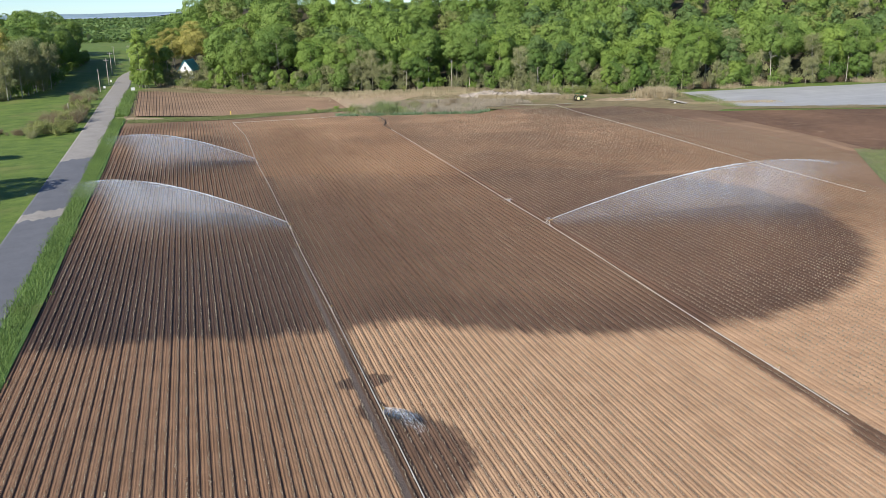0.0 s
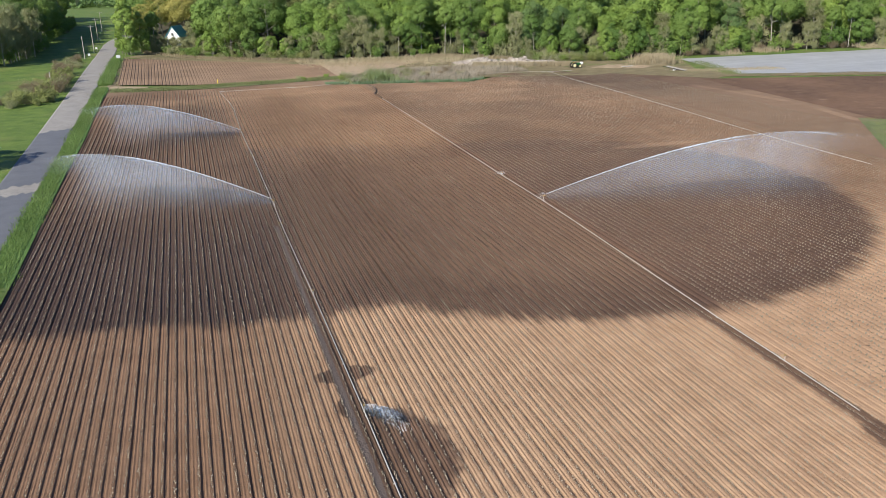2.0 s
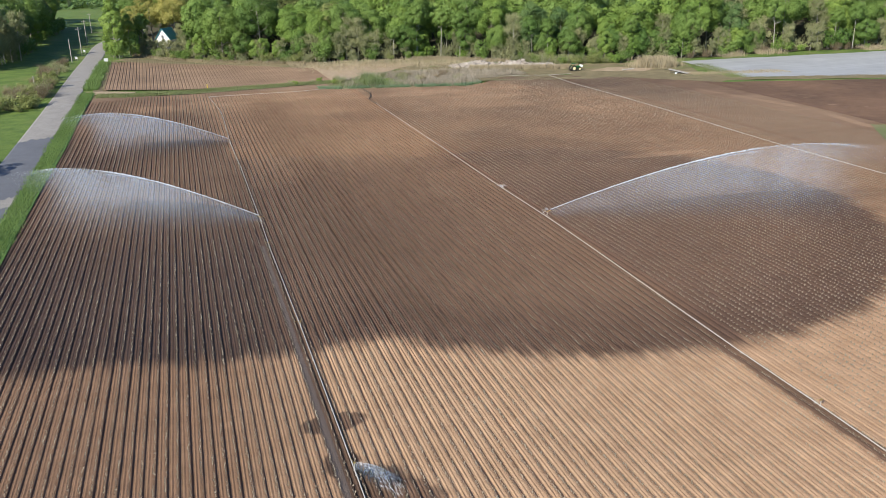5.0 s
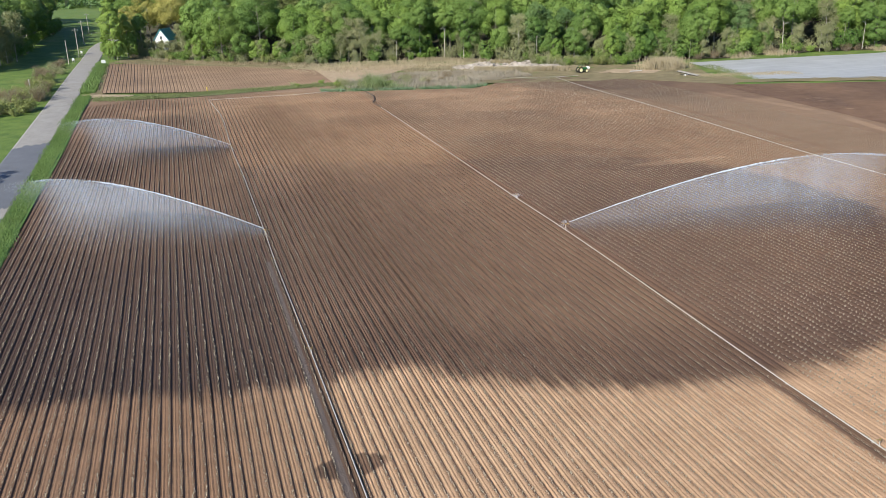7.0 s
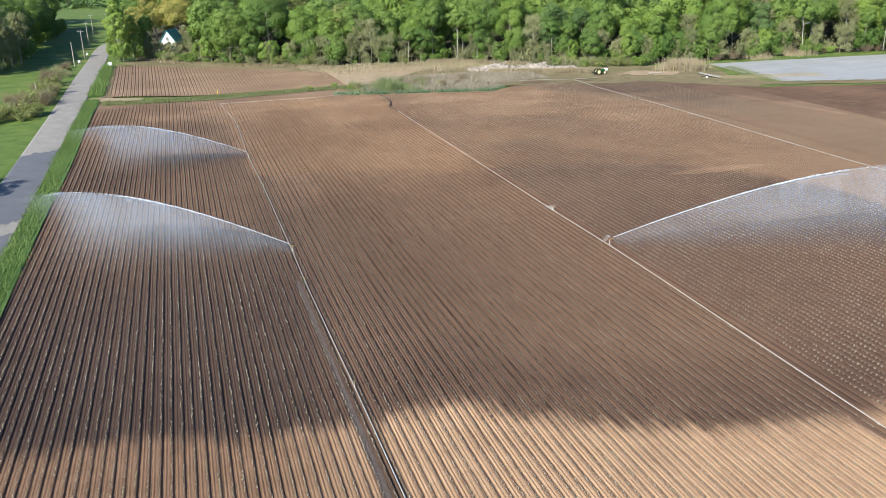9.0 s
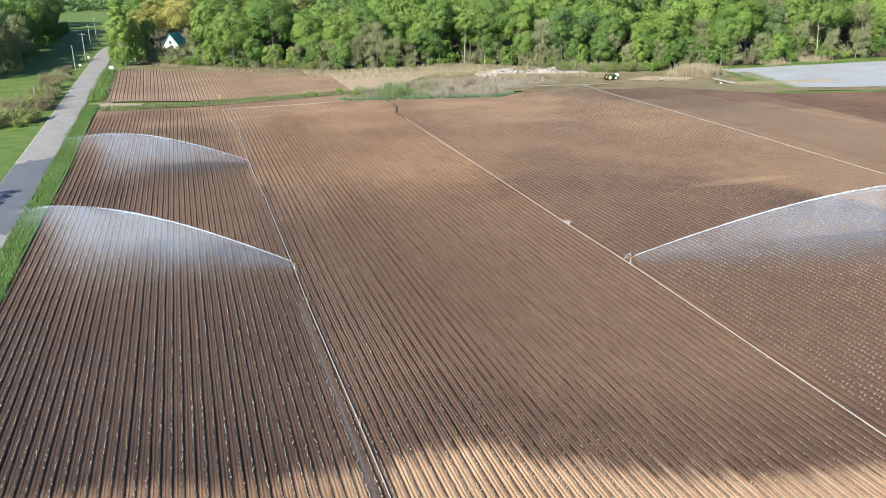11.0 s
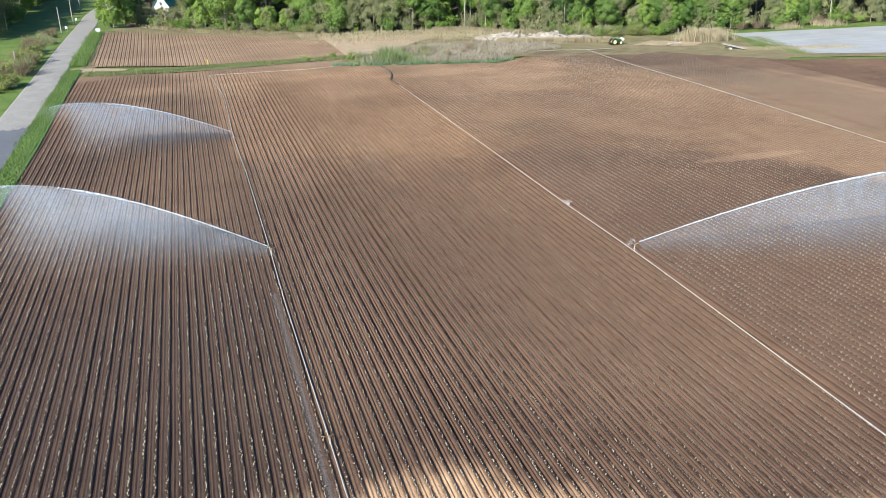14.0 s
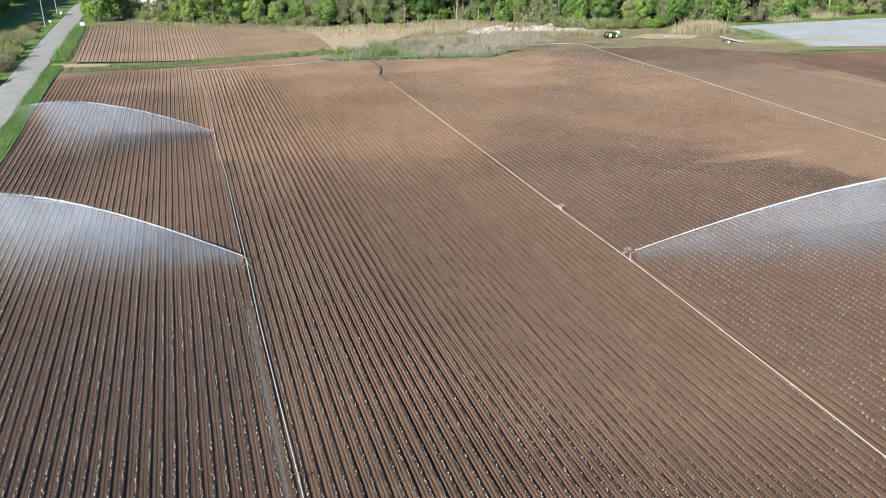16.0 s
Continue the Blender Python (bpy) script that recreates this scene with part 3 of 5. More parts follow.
road_piece("road", -90, 520, ROAD_OLD, 0.12, "worn pale grey country road")
road_piece("road_patch", 144, 193, ROAD_NEW, 0.126, "newer dark grey asphalt stretch of the road", 1.5)
road_piece("road_patch", -30, 138, ROAD_NEW, 0.126, "newer dark grey asphalt stretch of the road", 1.0)

# the lake and its far shore
plot("water", ((-2600, 3900), (800, 3900), (900, 4600), (-3000, 4600)), LAKE, 6.0, "pale blue lake far off", "lake", 8, 0.0)
fx, fy = np.meshgrid(np.linspace(-2600, 1200, 90), np.linspace(4560, 4640, 6), indexing="ij")
fz = -8 + 21 * np.sin(np.linspace(0, np.pi / 2, 6))[None] * (1 + 0.1 * np.sin(fx * 0.004) + 0.06 * np.sin(fx * 0.017))
tagged(sheet("backdrop", fx, fy, fz, SHORE), "hazy blue hills across the lake", "hills", kind="structure")


# ---- irrigation ----
def line_z(x, y):
    return ground_z(x, y) + 0.16


def irrigation_line(label, points, section=9.14, radius=0.045, couplers=True):
    """Aluminium pipe laid on the ground: sections joined by couplers, one thing."""
    pts = np.array(points, float)
    seg = np.linalg.norm(np.diff(pts, axis=0), axis=1)
    at = np.concatenate([[0], np.cumsum(seg)])
    cuts = np.append(np.arange(0, at[-1] - 1, section), at[-1])
    e = tagged(base("irrigation_pipe", pts[0][0], pts[0][1], 0), label, "irrigation pipe", "irrigation pipes")
    ox, oy = pts[0]

    def place(d):
        x, y = np.interp(d, at, pts[:, 0]), np.interp(d, at, pts[:, 1])
        return (x - ox, y - oy, line_z(x, y))
    for a, b in zip(cuts[:-1], cuts[1:]):
        tube("pipe_section", [place(a), place((a + b) / 2), place(b)], radius, ALU, e, 10)
        if couplers:
            bm = bmesh.new()
            p, q = Vector(place(max(b - 0.25, 0))), Vector(place(b))
            d = (q - p).normalized()
            rod(bm, q - d * 0.12, q + d * 0.12, radius * 1.25, sides=10)
            box(bm, q - Vector((0, 0, 0.06)), (0.2, 0.12, 0.04))
            part("coupler", bm, ALU, e)
    return e


irrigation_line("long bright aluminium irrigation pipe lying between planted rows", [(11.9, -36), (11.7, 36), (11.75, 56), (11.7, 81.3), (11.48, 107), (11.6, 118.3), (11.5, 151.4), (11.15, 174.5), (11.5, 205), (11.4, 216), (9.75, 241.5)])
irrigation_line("aluminium irrigation pipe ending in a wet muddy patch", [(46.75, 44.2), (46.95, 53), (47.0, 62), (47.75, 90), (48.05, 105.6), (47.95, 121.7), (48.4, 152), (48.9, 210.5)])
irrigation_line("aluminium irrigation pipe across the smoother soil", [(105.6, 106.2), (105.5, 115), (105.4, 130), (105.9, 145), (106.6, 160), (107.8, 182), (108.5, 196), (109.2, 224), (111.0, 244.4)])
irrigation_line("aluminium feeder pipe along the field end", [(9.7, 241.8), (34.3, 241), (47, 245)], couplers=False)
irrigation_line("aluminium feeder pipe beside the woods", [(90, 248), (103, 248), (111.0, 245.6), (119, 246)], couplers=False)


def hose(label, points, radius=0.09):
    p = np.array(points, float)
    e = tagged(base("hose", p[0][0], p[0][1], 0), label, "hose")
    t = np.linspace(0, len(p) - 1, 40)
    x, y = np.interp(t, range(len(p)), p[:, 0]), np.interp(t, range(len(p)), p[:, 1])
    x, y = (np.convolve(np.pad(c, 3, "edge"), np.ones(7) / 7, "valid") for c in (x, y))
    tube("hose_body", [(a - p[0][0], b - p[0][1], ground_z(a, b) + 0.22) for a, b in zip(x, y)], radius, HOSE, e, 8)


hose("dark supply hose curving from the bushes to a pipe", [(48.9, 210.5), (48.4, 218), (50.2, 223), (51.4, 230), (51.0, 239)], 0.13)


def sprinkler(x, y, azimuth, height, label, small=False):
    e = tagged(base("sprinkler", x, y, line_z(x, y) - 0.05, azimuth), label, "sprinkler", "field sprinklers")
    bm = bmesh.new()
    rod(bm, (0, 0, 0), (0, 0, height), 0.03 if small else 0.05, sides=8)
    rod(bm, (0, 0, 0), (0, 0, 0.12), 0.09, 0.06, 8)
    part("riser", bm, ALU, e, "upright grey riser pipe")
    bm = bmesh.new()
    rod(bm, (-0.08, 0, height), (0.45 if not small else 0.16, 0, height + (0.18 if not small else 0.04)), 0.055, 0.03, 8)
    rod(bm, (0, 0, height - 0.08), (0, 0, height + 0.08), 0.07, sides=8)
    part("nozzle", bm, BRASS, e, "brass gun nozzle")
    bm = bmesh.new()
    rod(bm, (-0.1, 0.02, height + 0.05), (-0.42, 0.05, height + 0.12), 0.018, sides=6)
    box(bm, (-0.42, 0.05, height + 0.12), (0.1, 0.06, 0.08), bevel=0.01)
    part("rocker_arm", bm, BRASS, e)
    if not small:
        for k in range(3):
            bm = bmesh.new()
            a = k * 2.094 + 0.5
            rod(bm, (0, 0, height * 0.55), (0.42 * math.cos(a), 0.42 * math.sin(a), -0.1), 0.018, sides=6)
            part("leg", bm, ALU, e)
    return e


sprinkler(11.6, 118.2, 157, 0.75, "tall gun sprinkler throwing water across the rows")
sprinkler(11.15, 174.5, 180, 0.75, "gun sprinkler on the pipe further along the rows")
sprinkler(48.05, 105.6, -21, 0.75, "gun sprinkler throwing water over the smoother soil")
sprinkler(11.75, 56.0, -58, 0.6, "low sprinkler with a weak spray on the pipe", True)
for sx, sy in ((11.7, 81.3), (11.48, 107.1), (11.5, 151.4), (47.95, 121.7), (46.95, 52.8), (11.5, 205), (105.5, 115.0)):
    sprinkler(sx, sy, 20, 0.55, "low sprinkler at rest on the pipe", True)


def water_jet(x, y, azimuth, elevation, apex, label, reach=1.0, bend=0.7, drift=(0.0, -10.0), thick=0.8, head=0.85, turns=(-4.5, 0.0, 4.5), count=2600, veil=None):
    """A stream leaving the nozzle, breaking up over its arc, with the spray that falls out of it."""
    z0 = line_z(x, y) + head
    te = math.tan(radians(elevation))
    L = apex / (te * (1 - (1 - bend) / 2 - bend / 3))
    s = np.linspace(0.012 * L, L * 1.42 * reach, 90)
    z = s * te - te * (1 - bend) / (2 * L) * s ** 2 - te * bend / (3 * L * L) * s ** 3
    keep = z + z0 > 0.2
    s, z = s[keep], z[keep]
    e = tagged(base("water_jet", x, y, z0, azimuth), label, "water jet", "sprinkler jets")
    rng = np.random.default_rng(int(abs(azimuth)))
    n = len(s)
    wob = np.cumsum(rng.normal(0, 0.012, n)) * np.linspace(0, 1, n)
    cut = int(n * 0.86)
    tube("stream", np.stack([s, wob, z], 1)[:cut], thick * (0.045 + 0.14 * (s[:cut] / s[-1])), STREAM, e, 9, True, 0.45)
    # strands torn off the stream where it slows down
    for k in range(2 if thick > 0.5 else 0):
        a, b = int(n * (0.4 + 0.3 * k)), int(n * (0.72 + 0.26 * k))
        q = np.linspace(0, 1, b - a)
        sag = q ** 1.6 * rng.uniform(0.2, 1.1)
        tube("strand", np.stack([s[a:b] * (1 - 0.02 * q), wob[a:b] + q * rng.normal(0, 0.5), z[a:b] - 0.05 - sag], 1), 0.05 + 0.13 * q, STRAND, e, 6, True, 0.6)
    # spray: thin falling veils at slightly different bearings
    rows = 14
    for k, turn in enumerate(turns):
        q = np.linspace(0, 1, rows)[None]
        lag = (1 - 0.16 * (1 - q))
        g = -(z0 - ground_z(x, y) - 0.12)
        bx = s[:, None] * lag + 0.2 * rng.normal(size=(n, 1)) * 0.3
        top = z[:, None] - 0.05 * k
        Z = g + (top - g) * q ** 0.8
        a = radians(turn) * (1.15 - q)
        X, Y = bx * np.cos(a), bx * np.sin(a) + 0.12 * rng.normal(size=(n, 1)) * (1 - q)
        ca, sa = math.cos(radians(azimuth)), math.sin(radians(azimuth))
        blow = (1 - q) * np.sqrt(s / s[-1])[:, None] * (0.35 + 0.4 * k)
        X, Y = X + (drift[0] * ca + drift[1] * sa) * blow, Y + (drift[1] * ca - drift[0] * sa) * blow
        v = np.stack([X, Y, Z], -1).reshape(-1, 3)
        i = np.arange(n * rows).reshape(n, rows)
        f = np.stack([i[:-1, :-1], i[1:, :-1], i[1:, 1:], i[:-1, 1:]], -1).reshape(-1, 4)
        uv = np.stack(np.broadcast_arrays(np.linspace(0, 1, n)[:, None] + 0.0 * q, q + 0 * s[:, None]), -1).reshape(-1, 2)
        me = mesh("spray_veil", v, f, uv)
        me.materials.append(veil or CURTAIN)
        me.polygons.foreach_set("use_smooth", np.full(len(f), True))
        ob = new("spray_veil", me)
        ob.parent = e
    # loose drops thrown off the stream
    m = count
    t = rng.uniform(0.05, 1, m) ** 0.7
    px = np.interp(t, np.linspace(0, 1, n), s)
    pz = np.interp(t, np.linspace(0, 1, n), z)
    fall = rng.exponential(0.16, m).clip(0, 1)
    zz = pz - fall * (pz - g - 0.05)
    yy = rng.normal(0, 0.02, m) * px * (0.6 + fall)
    c = np.stack([px - 0.12 * px * fall, yy, zz], 1)
    ln, wd = rng.uniform(0.15, 0.5, (m, 1)) * min(1.0, thick * 2), rng.uniform(0.012, 0.03, (m, 1)) * min(1.0, thick * 2)
    d = np.stack([0.55 + 0 * t, 0 * t, -0.3 - 0.9 * fall], 1)
    w = np.stack([0 * t, 1 + 0 * t, 0 * t], 1)
    soup("drops", np.stack([c - d * ln, c + w * wd, c + d * ln], 1), DROPS, e)["kind"] = "stuff"
    return e


DROPS = plain_material("water_drops", (0.75, 0.78, 0.8), (0.88, 0.9, 0.92), 0.3)
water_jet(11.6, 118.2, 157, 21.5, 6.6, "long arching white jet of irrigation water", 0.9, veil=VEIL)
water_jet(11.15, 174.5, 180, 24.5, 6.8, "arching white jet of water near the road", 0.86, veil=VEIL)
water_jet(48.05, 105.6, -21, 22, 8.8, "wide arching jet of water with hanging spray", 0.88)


def small_spray(x, y, azimuth, length, rise, width, label, z=0.7, count=1500):
    """A short fan of fine drops."""
    e = tagged(base("small_spray", x, y, ground_z(x, y), azimuth), label, "water spray")
    rng = np.random.default_rng(3)
    t = rng.uniform(0, 1, count)
    c = np.stack([t * length, rng.normal(0, 1, count) * width * (0.1 + t), np.maximum(z + rise * 4 * t * (1 - t) - z * t * t + rng.normal(0, 0.12, count) * t, 0.05)], 1)
    d = np.stack([0.8 + 0 * t, 0.2 * rng.normal(size=count), 0.8 * (1 - 2 * t)], 1) * rng.uniform(0.06, 0.2, (count, 1))
    w = np.stack([0 * t, 0.011 + 0 * t, 0.008 + 0 * t], 1)
    soup("drops", np.stack([c - d, c + w, c + d], 1), DROPS, e)["kind"] = "stuff"


water_jet(11.75, 56.0, -58, 20, 0.7, "weak fan of spray from a low sprinkler", 1.0, 0.7, (0.0, -0.4), 0.06, 0.6, (-16.0, 0.0, 16.0), 500, MIST)
small_spray(11.75, 56.0, -58, 4.4, 0.45, 0.42, "soft white spray falling beside the pipe", 0.7, 260)
small_spray(47.95, 121.7, 80, 1.6, 0.3, 0.5, "small leak splashing from a pipe joint", 0.3, 700)
small_spray(48.4, 106.2, 100, 1.0, 0.3, 0.3, "splash where the rocker arm cuts the jet", 0.9, 500)


# ---- trees and bushes ----
def leaf_quads(rng, centres, radii, count, size, outward=None):
    """Small folded leaf clumps near the surface of a few swellings."""
    w = radii[:, 0] * radii[:, 2]
    which = rng.choice(len(centres), count, p=w / w.sum())
    d = rng.normal(size=(count, 3))
    d[:, 2] = d[:, 2] * 0.9 + 0.35
    if outward is not None:
        d += outward[which] * 0.8
    d /= np.linalg.norm(d, axis=1)[:, None]
    c = centres[which] + d * radii[which] * rng.uniform(0.7, 1.08, (count, 1))
    nrm = d + (0 if outward is None else 0.35 * outward[which]) + 0.42 * rng.normal(size=(count, 3))
    nrm /= np.linalg.norm(nrm, axis=1)[:, None]
    a = np.cross(nrm, rng.normal(size=(count, 3)))
    a /= np.linalg.norm(a, axis=1)[:, None]
    b = np.cross(nrm, a)
    s = size * rng.uniform(0.55, 1.35, (count, 1))
    return np.stack([c - a * s, c + a * s * 0.8 - b * s * 0.5, c + b * s * 1.2 + nrm * s * 0.15], 1)


def limb_mesh(bm, rng, p, d, length, r, depth, ends):
    q = p + d * length
    rod(bm, p, q, r, r * 0.62, 5 if depth else 7, False)
    ends.append(q)
    if depth == 0:
        return
    for _ in range(rng.integers(2, 4)):
        t = rng.uniform(0.45, 1.0)
        e = Vector(rng.normal(size=3)) * 0.65 + d * 0.75 + Vector((0, 0, 0.25))
        limb_mesh(bm, rng, p + d * length * t, e.normalized(), length * rng.uniform(0.5, 0.75), r * 0.5, depth - 1, ends)


def tree(kind, seed, height, spread_, leaf, count, trunk_share=0.3, size=0.5, label="", category="tree", group="trees", pale=False):
    """A tapered trunk with limbs and an uneven crown of many leaf clumps."""
    rng = np.random.default_rng(seed)
    e = tagged(base("tree", 0, 0, 0), label, category, group)
    bm = bmesh.new()
    ends = []
    lean = Vector((rng.normal() * 0.03, rng.normal() * 0.03, 1)).normalized()
    top = lean * height * 0.82
    slim = 0.5 if pale else 0.85
    rod(bm, (0, 0, -0.4), lean * height * 0.35, slim * (height * 0.017 + 0.05), slim * (height * 0.011 + 0.03), 8, False)
    rod(bm, lean * height * 0.35, top, slim * (height * 0.011 + 0.03), 0.03, 7, False)
    for k in range(9):
        t = trunk_share + (0.9 - trunk_share) * (k + rng.uniform(0, 0.8)) / 9.5
        a = k * 2.4 + rng.uniform(-0.5, 0.5)
        d = Vector((math.cos(a), math.sin(a), rng.uniform(0.25, 0.8))).normalized()
        reach = spread_ * (1.0 - 0.75 * abs(t - 0.5)) * rng.uniform(0.55, 0.85)
        limb_mesh(bm, rng, lean * height * t, d, reach * 0.7, height * 0.006 * (1.25 - t), 1, ends)
    part("trunk", bm, PALE_BARK if pale else BARK, e)
    ends = np.array([tuple(v) for v in ends])
    if kind == "twiggy":
        n = count
        c = ends[rng.integers(len(ends), size=n)] + rng.normal(0, spread_ * 0.16, (n, 3))
        c[:, 2] = np.maximum(c[:, 2], height * 0.18)
        d = rng.normal(size=(n, 3)) + np.array((0, 0, 0.9))
        d /= np.linalg.norm(d, axis=1)[:, None]
        ln = rng.uniform(0.5, 1.3, (n, 1))
        w = np.cross(d, rng.normal(size=(n, 3))) * 0.055
        quads = np.stack([c - d * ln * 0.5 - w, c - d * ln * 0.5 + w, c + d * ln * 0.5 + w * 0.3, c + d * ln * 0.5 - w * 0.3], 1)
    else:
        m = 38
        k = np.arange(m) + 0.5
        up = 1 - 1.75 * k / m
        az = k * 2.39996 + rng.normal(0, 0.35, m)
        ring = np.sqrt(np.maximum(1 - up ** 2, 0))
        out = np.stack([ring * np.cos(az), ring * np.sin(az), up], 1)
        rz = height * (1 - trunk_share) / 2
        mid = np.array(tuple(lean * (height - rz)))
        cr = mid + out * np.array((spread_, spread_, rz)) * rng.uniform(0.5, 0.86, (m, 1))
        t = ((cr[:, 2] - height * trunk_share) / (2 * rz)).clip(0, 1)
        if kind == "cone":
            cr[:, :2] *= (1.3 - 1.05 * t)[:, None]
        rad = spread_ * rng.uniform(0.24, 0.42, (m, 1)) * np.array((1, 1, 0.8))
        quads = leaf_quads(rng, cr, rad, int(count * 1.7), size * 0.72, out)
        quads[..., 2] = np.maximum(quads[..., 2], height * 0.06)
    CROWNS.append((quads, leaf))
    soup("crown", quads, leaf, e)
    return e


CROWNS = []
KINDS = [
    tree("round", 11, 22, 6.4, LEAVES["mid"], 6552, 0.16, 0.31, "tall leafy green tree at the edge of the woods"),
    tree("round", 12, 25, 7.0, LEAVES["mid"], 6879, 0.2, 0.33, "tall broad green tree in the woods"),
    tree("round", 13, 19, 5.8, LEAVES["bright"], 6224, 0.1, 0.30, "bright green tree in young leaf"),
    tree("round", 14, 23, 5.8, LEAVES["bright"], 6224, 0.14, 0.30, "slender bright green tree in the woods"),
    tree("round", 15, 21, 6.4, LEAVES["dark"], 6224, 0.05, 0.33, "dense dark green tree in the woods"),
    tree("round", 16, 15, 5.0, LEAVES["mid"], 4914, 0.06, 0.28, "green tree branched low to the ground"),
    tree("round", 17, 20, 6.0, LEAVES["yellow"], 4914, 0.2, 0.30, "yellow-green tree in fresh leaf"),
    tree("twiggy", 18, 19, 4.6, LEAVES["grey"], 3400, 0.2, 0.4, "pale grey tree with barely opened buds", pale=True),
    tree("twiggy", 19, 13, 3.6, LEAVES["grey"], 1700, 0.15, 0.4, "small thin grey-green budding tree", pale=True),
    tree("cone", 20, 23, 4.8, LEAVES["dark"], 5896, 0.06, 0.31, "dark pointed evergreen tree in the woods"),
    tree("round", 21, 12, 3.6, LEAVES["bright"], 4095, 0.04, 0.25, "short bushy bright green tree"),
    tree("round", 22, 20, 3.6, LEAVES["mid"], 3603, 0.5, 0.28, "tall thin tree with a bare pale trunk", pale=True),
    tree("round", 23, 19, 5.6, LEAVES["olive"], 4914, 0.12, 0.30, "olive-green tree in fresh leaf"),
    tree("cone", 24, 23, 4.6, LEAVES["bright"], 6000, 0.03, 0.30, "tall narrow bright green tree beside the road"),
]


def bush(seed, height, spread_, leaf, count, label, size=0.17, twigs=False):
    rng = np.random.default_rng(seed)
    e = tagged(base("bush", 0, 0, 0), label, "bush", "bushes")
    bm = bmesh.new()
    tips = []
    for k in range(8):
        a = k * 0.8 + rng.uniform(0, 0.5)
        q = Vector((math.cos(a) * spread_ * rng.uniform(0.3, 0.85), math.sin(a) * spread_ * rng.uniform(0.3, 0.85), height * rng.uniform(0.5, 0.95)))
        rod(bm, (0.1 * math.cos(a), 0.1 * math.sin(a), -0.1), q, 0.05, 0.015, 5, False)
        tips.append(tuple(q))
    part("stem", bm, BARK, e)
    tips = np.array(tips)
    if twigs:
        n = count
        t = rng.uniform(0.2, 1.1, (n, 1))
        c = tips[rng.integers(len(tips), size=n)] * t + rng.normal(0, 0.28 * spread_, (n, 3)) * np.array((1, 1, 0.5))
        d = rng.normal(size=(n, 3)) * 0.6 + np.array((0, 0, 1.0))
        d /= np.linalg.norm(d, axis=1)[:, None]
        w = np.cross(d, rng.normal(size=(n, 3))) * 0.022
        ln = rng.uniform(0.12, 0.42, (n, 1))
        c[:, 2] = np.maximum(c[:, 2], 0.3)
        q = np.stack([c - d * ln - w, c - d * ln + w, c + d * ln + w * 0.4, c + d * ln - w * 0.4], 1)
    else:
        c = np.concatenate([tips, tips * 0.55])
        q = leaf_quads(rng, c, np.full((len(c), 3), 1.0) * spread_ * rng.uniform(0.25, 0.45, (len(c), 1)), count, size)
    q[..., 2] = np.maximum(q[..., 2], 0.05)
    soup("foliage", q, leaf, e)
    return e


BUSHES = [
    bush(31, 3.4, 2.2, LEAVES["mid"], 1058, "rounded green bush at the wood's edge"),
    bush(32, 2.6, 2.0, LEAVES["bright"], 982, "low bright green leafy bush"),
    bush(33, 3.2, 2.2, LEAVES["grey"], 1150, "grey-green bush still mostly bare", 0.3, True),
    bush(34, 2.8, 2.0, LEAVES["red"], 900, "brownish bush with bare twigs", 0.3, True),
    bush(35, 2.6, 2.4, LEAVES["olive"], 1058, "olive-green bush in new leaf", 0.16),
]
for ob in KINDS + BUSHES:
    ob.location = (0, 0, 0)
used = {}


def plant_tree(k, x, y, scale=1.0, turn=None, pool=None, sink=0.1):
    pool = KINDS if pool is None else pool
    ob = pool[k]
    m = Matrix.Translation((x, y, ground_z(x, y) - sink)) @ Matrix.Rotation(random.uniform(0, 6.28) if turn is None else radians(turn), 4, "Z") @ Matrix.Diagonal((scale * random.uniform(0.9, 1.15), scale * random.uniform(0.9, 1.15), scale, 1))
    if ob not in used:
        used[ob] = True
        ob.matrix_basis = m
        return ob
    c = ob.copy()
    scene.collection.objects.link(c)
    for p in ob.children:
        q = p.copy()
        scene.collection.objects.link(q)
        q.parent = c
    c.matrix_basis = m
    return c


random.seed(4)
# the woods along the far side of the fields, thickest at their edge
for depth, step, low in ((1.5, 4.4, 1), (9, 9.0, 0)):
    x = -8.0
    while x < 272:
        px = x + random.uniform(-2.2, 2.2)
        py = float(forest_edge(px)) + depth + random.uniform(-2.5, 2.5)
        clump = math.sin(px * 0.045 + 0.8) + 0.6 * math.sin(px * 0.13)
        if low:
            k = random.choice((8, 5, 10, 7, 5, 10, 11, 5, 8) if clump < 0.3 else (5, 5, 10, 3, 10, 0))
            sc = random.uniform(0.7, 1.0)
        else:
            k = random.choice((0, 1, 0, 1, 2, 3, 4, 3, 1, 2) if px < 150 else (0, 1, 2, 3, 4, 7, 8, 5, 7))
            sc = random.uniform(0.82, 1.1)
        gap = 106 < px < 112 or 181 < px < 186
        if not gap and not (-9 < px < 6 if low else -12 < px < 12):
            plant_tree(k, px, py, sc)
        x += step * random.uniform(0.8, 1.25)


# thin pale saplings that stand before the taller trees
for k in range(44):
    px = -8 + 200 * (k + random.random()) / 44
    if not (84 < px < 100 or -9 < px < 6):
        plant_tree(random.choice((8, 8, 11, 8)), px, float(forest_edge(px)) + random.uniform(-1.5, 1.5), random.uniform(0.5, 0.9))


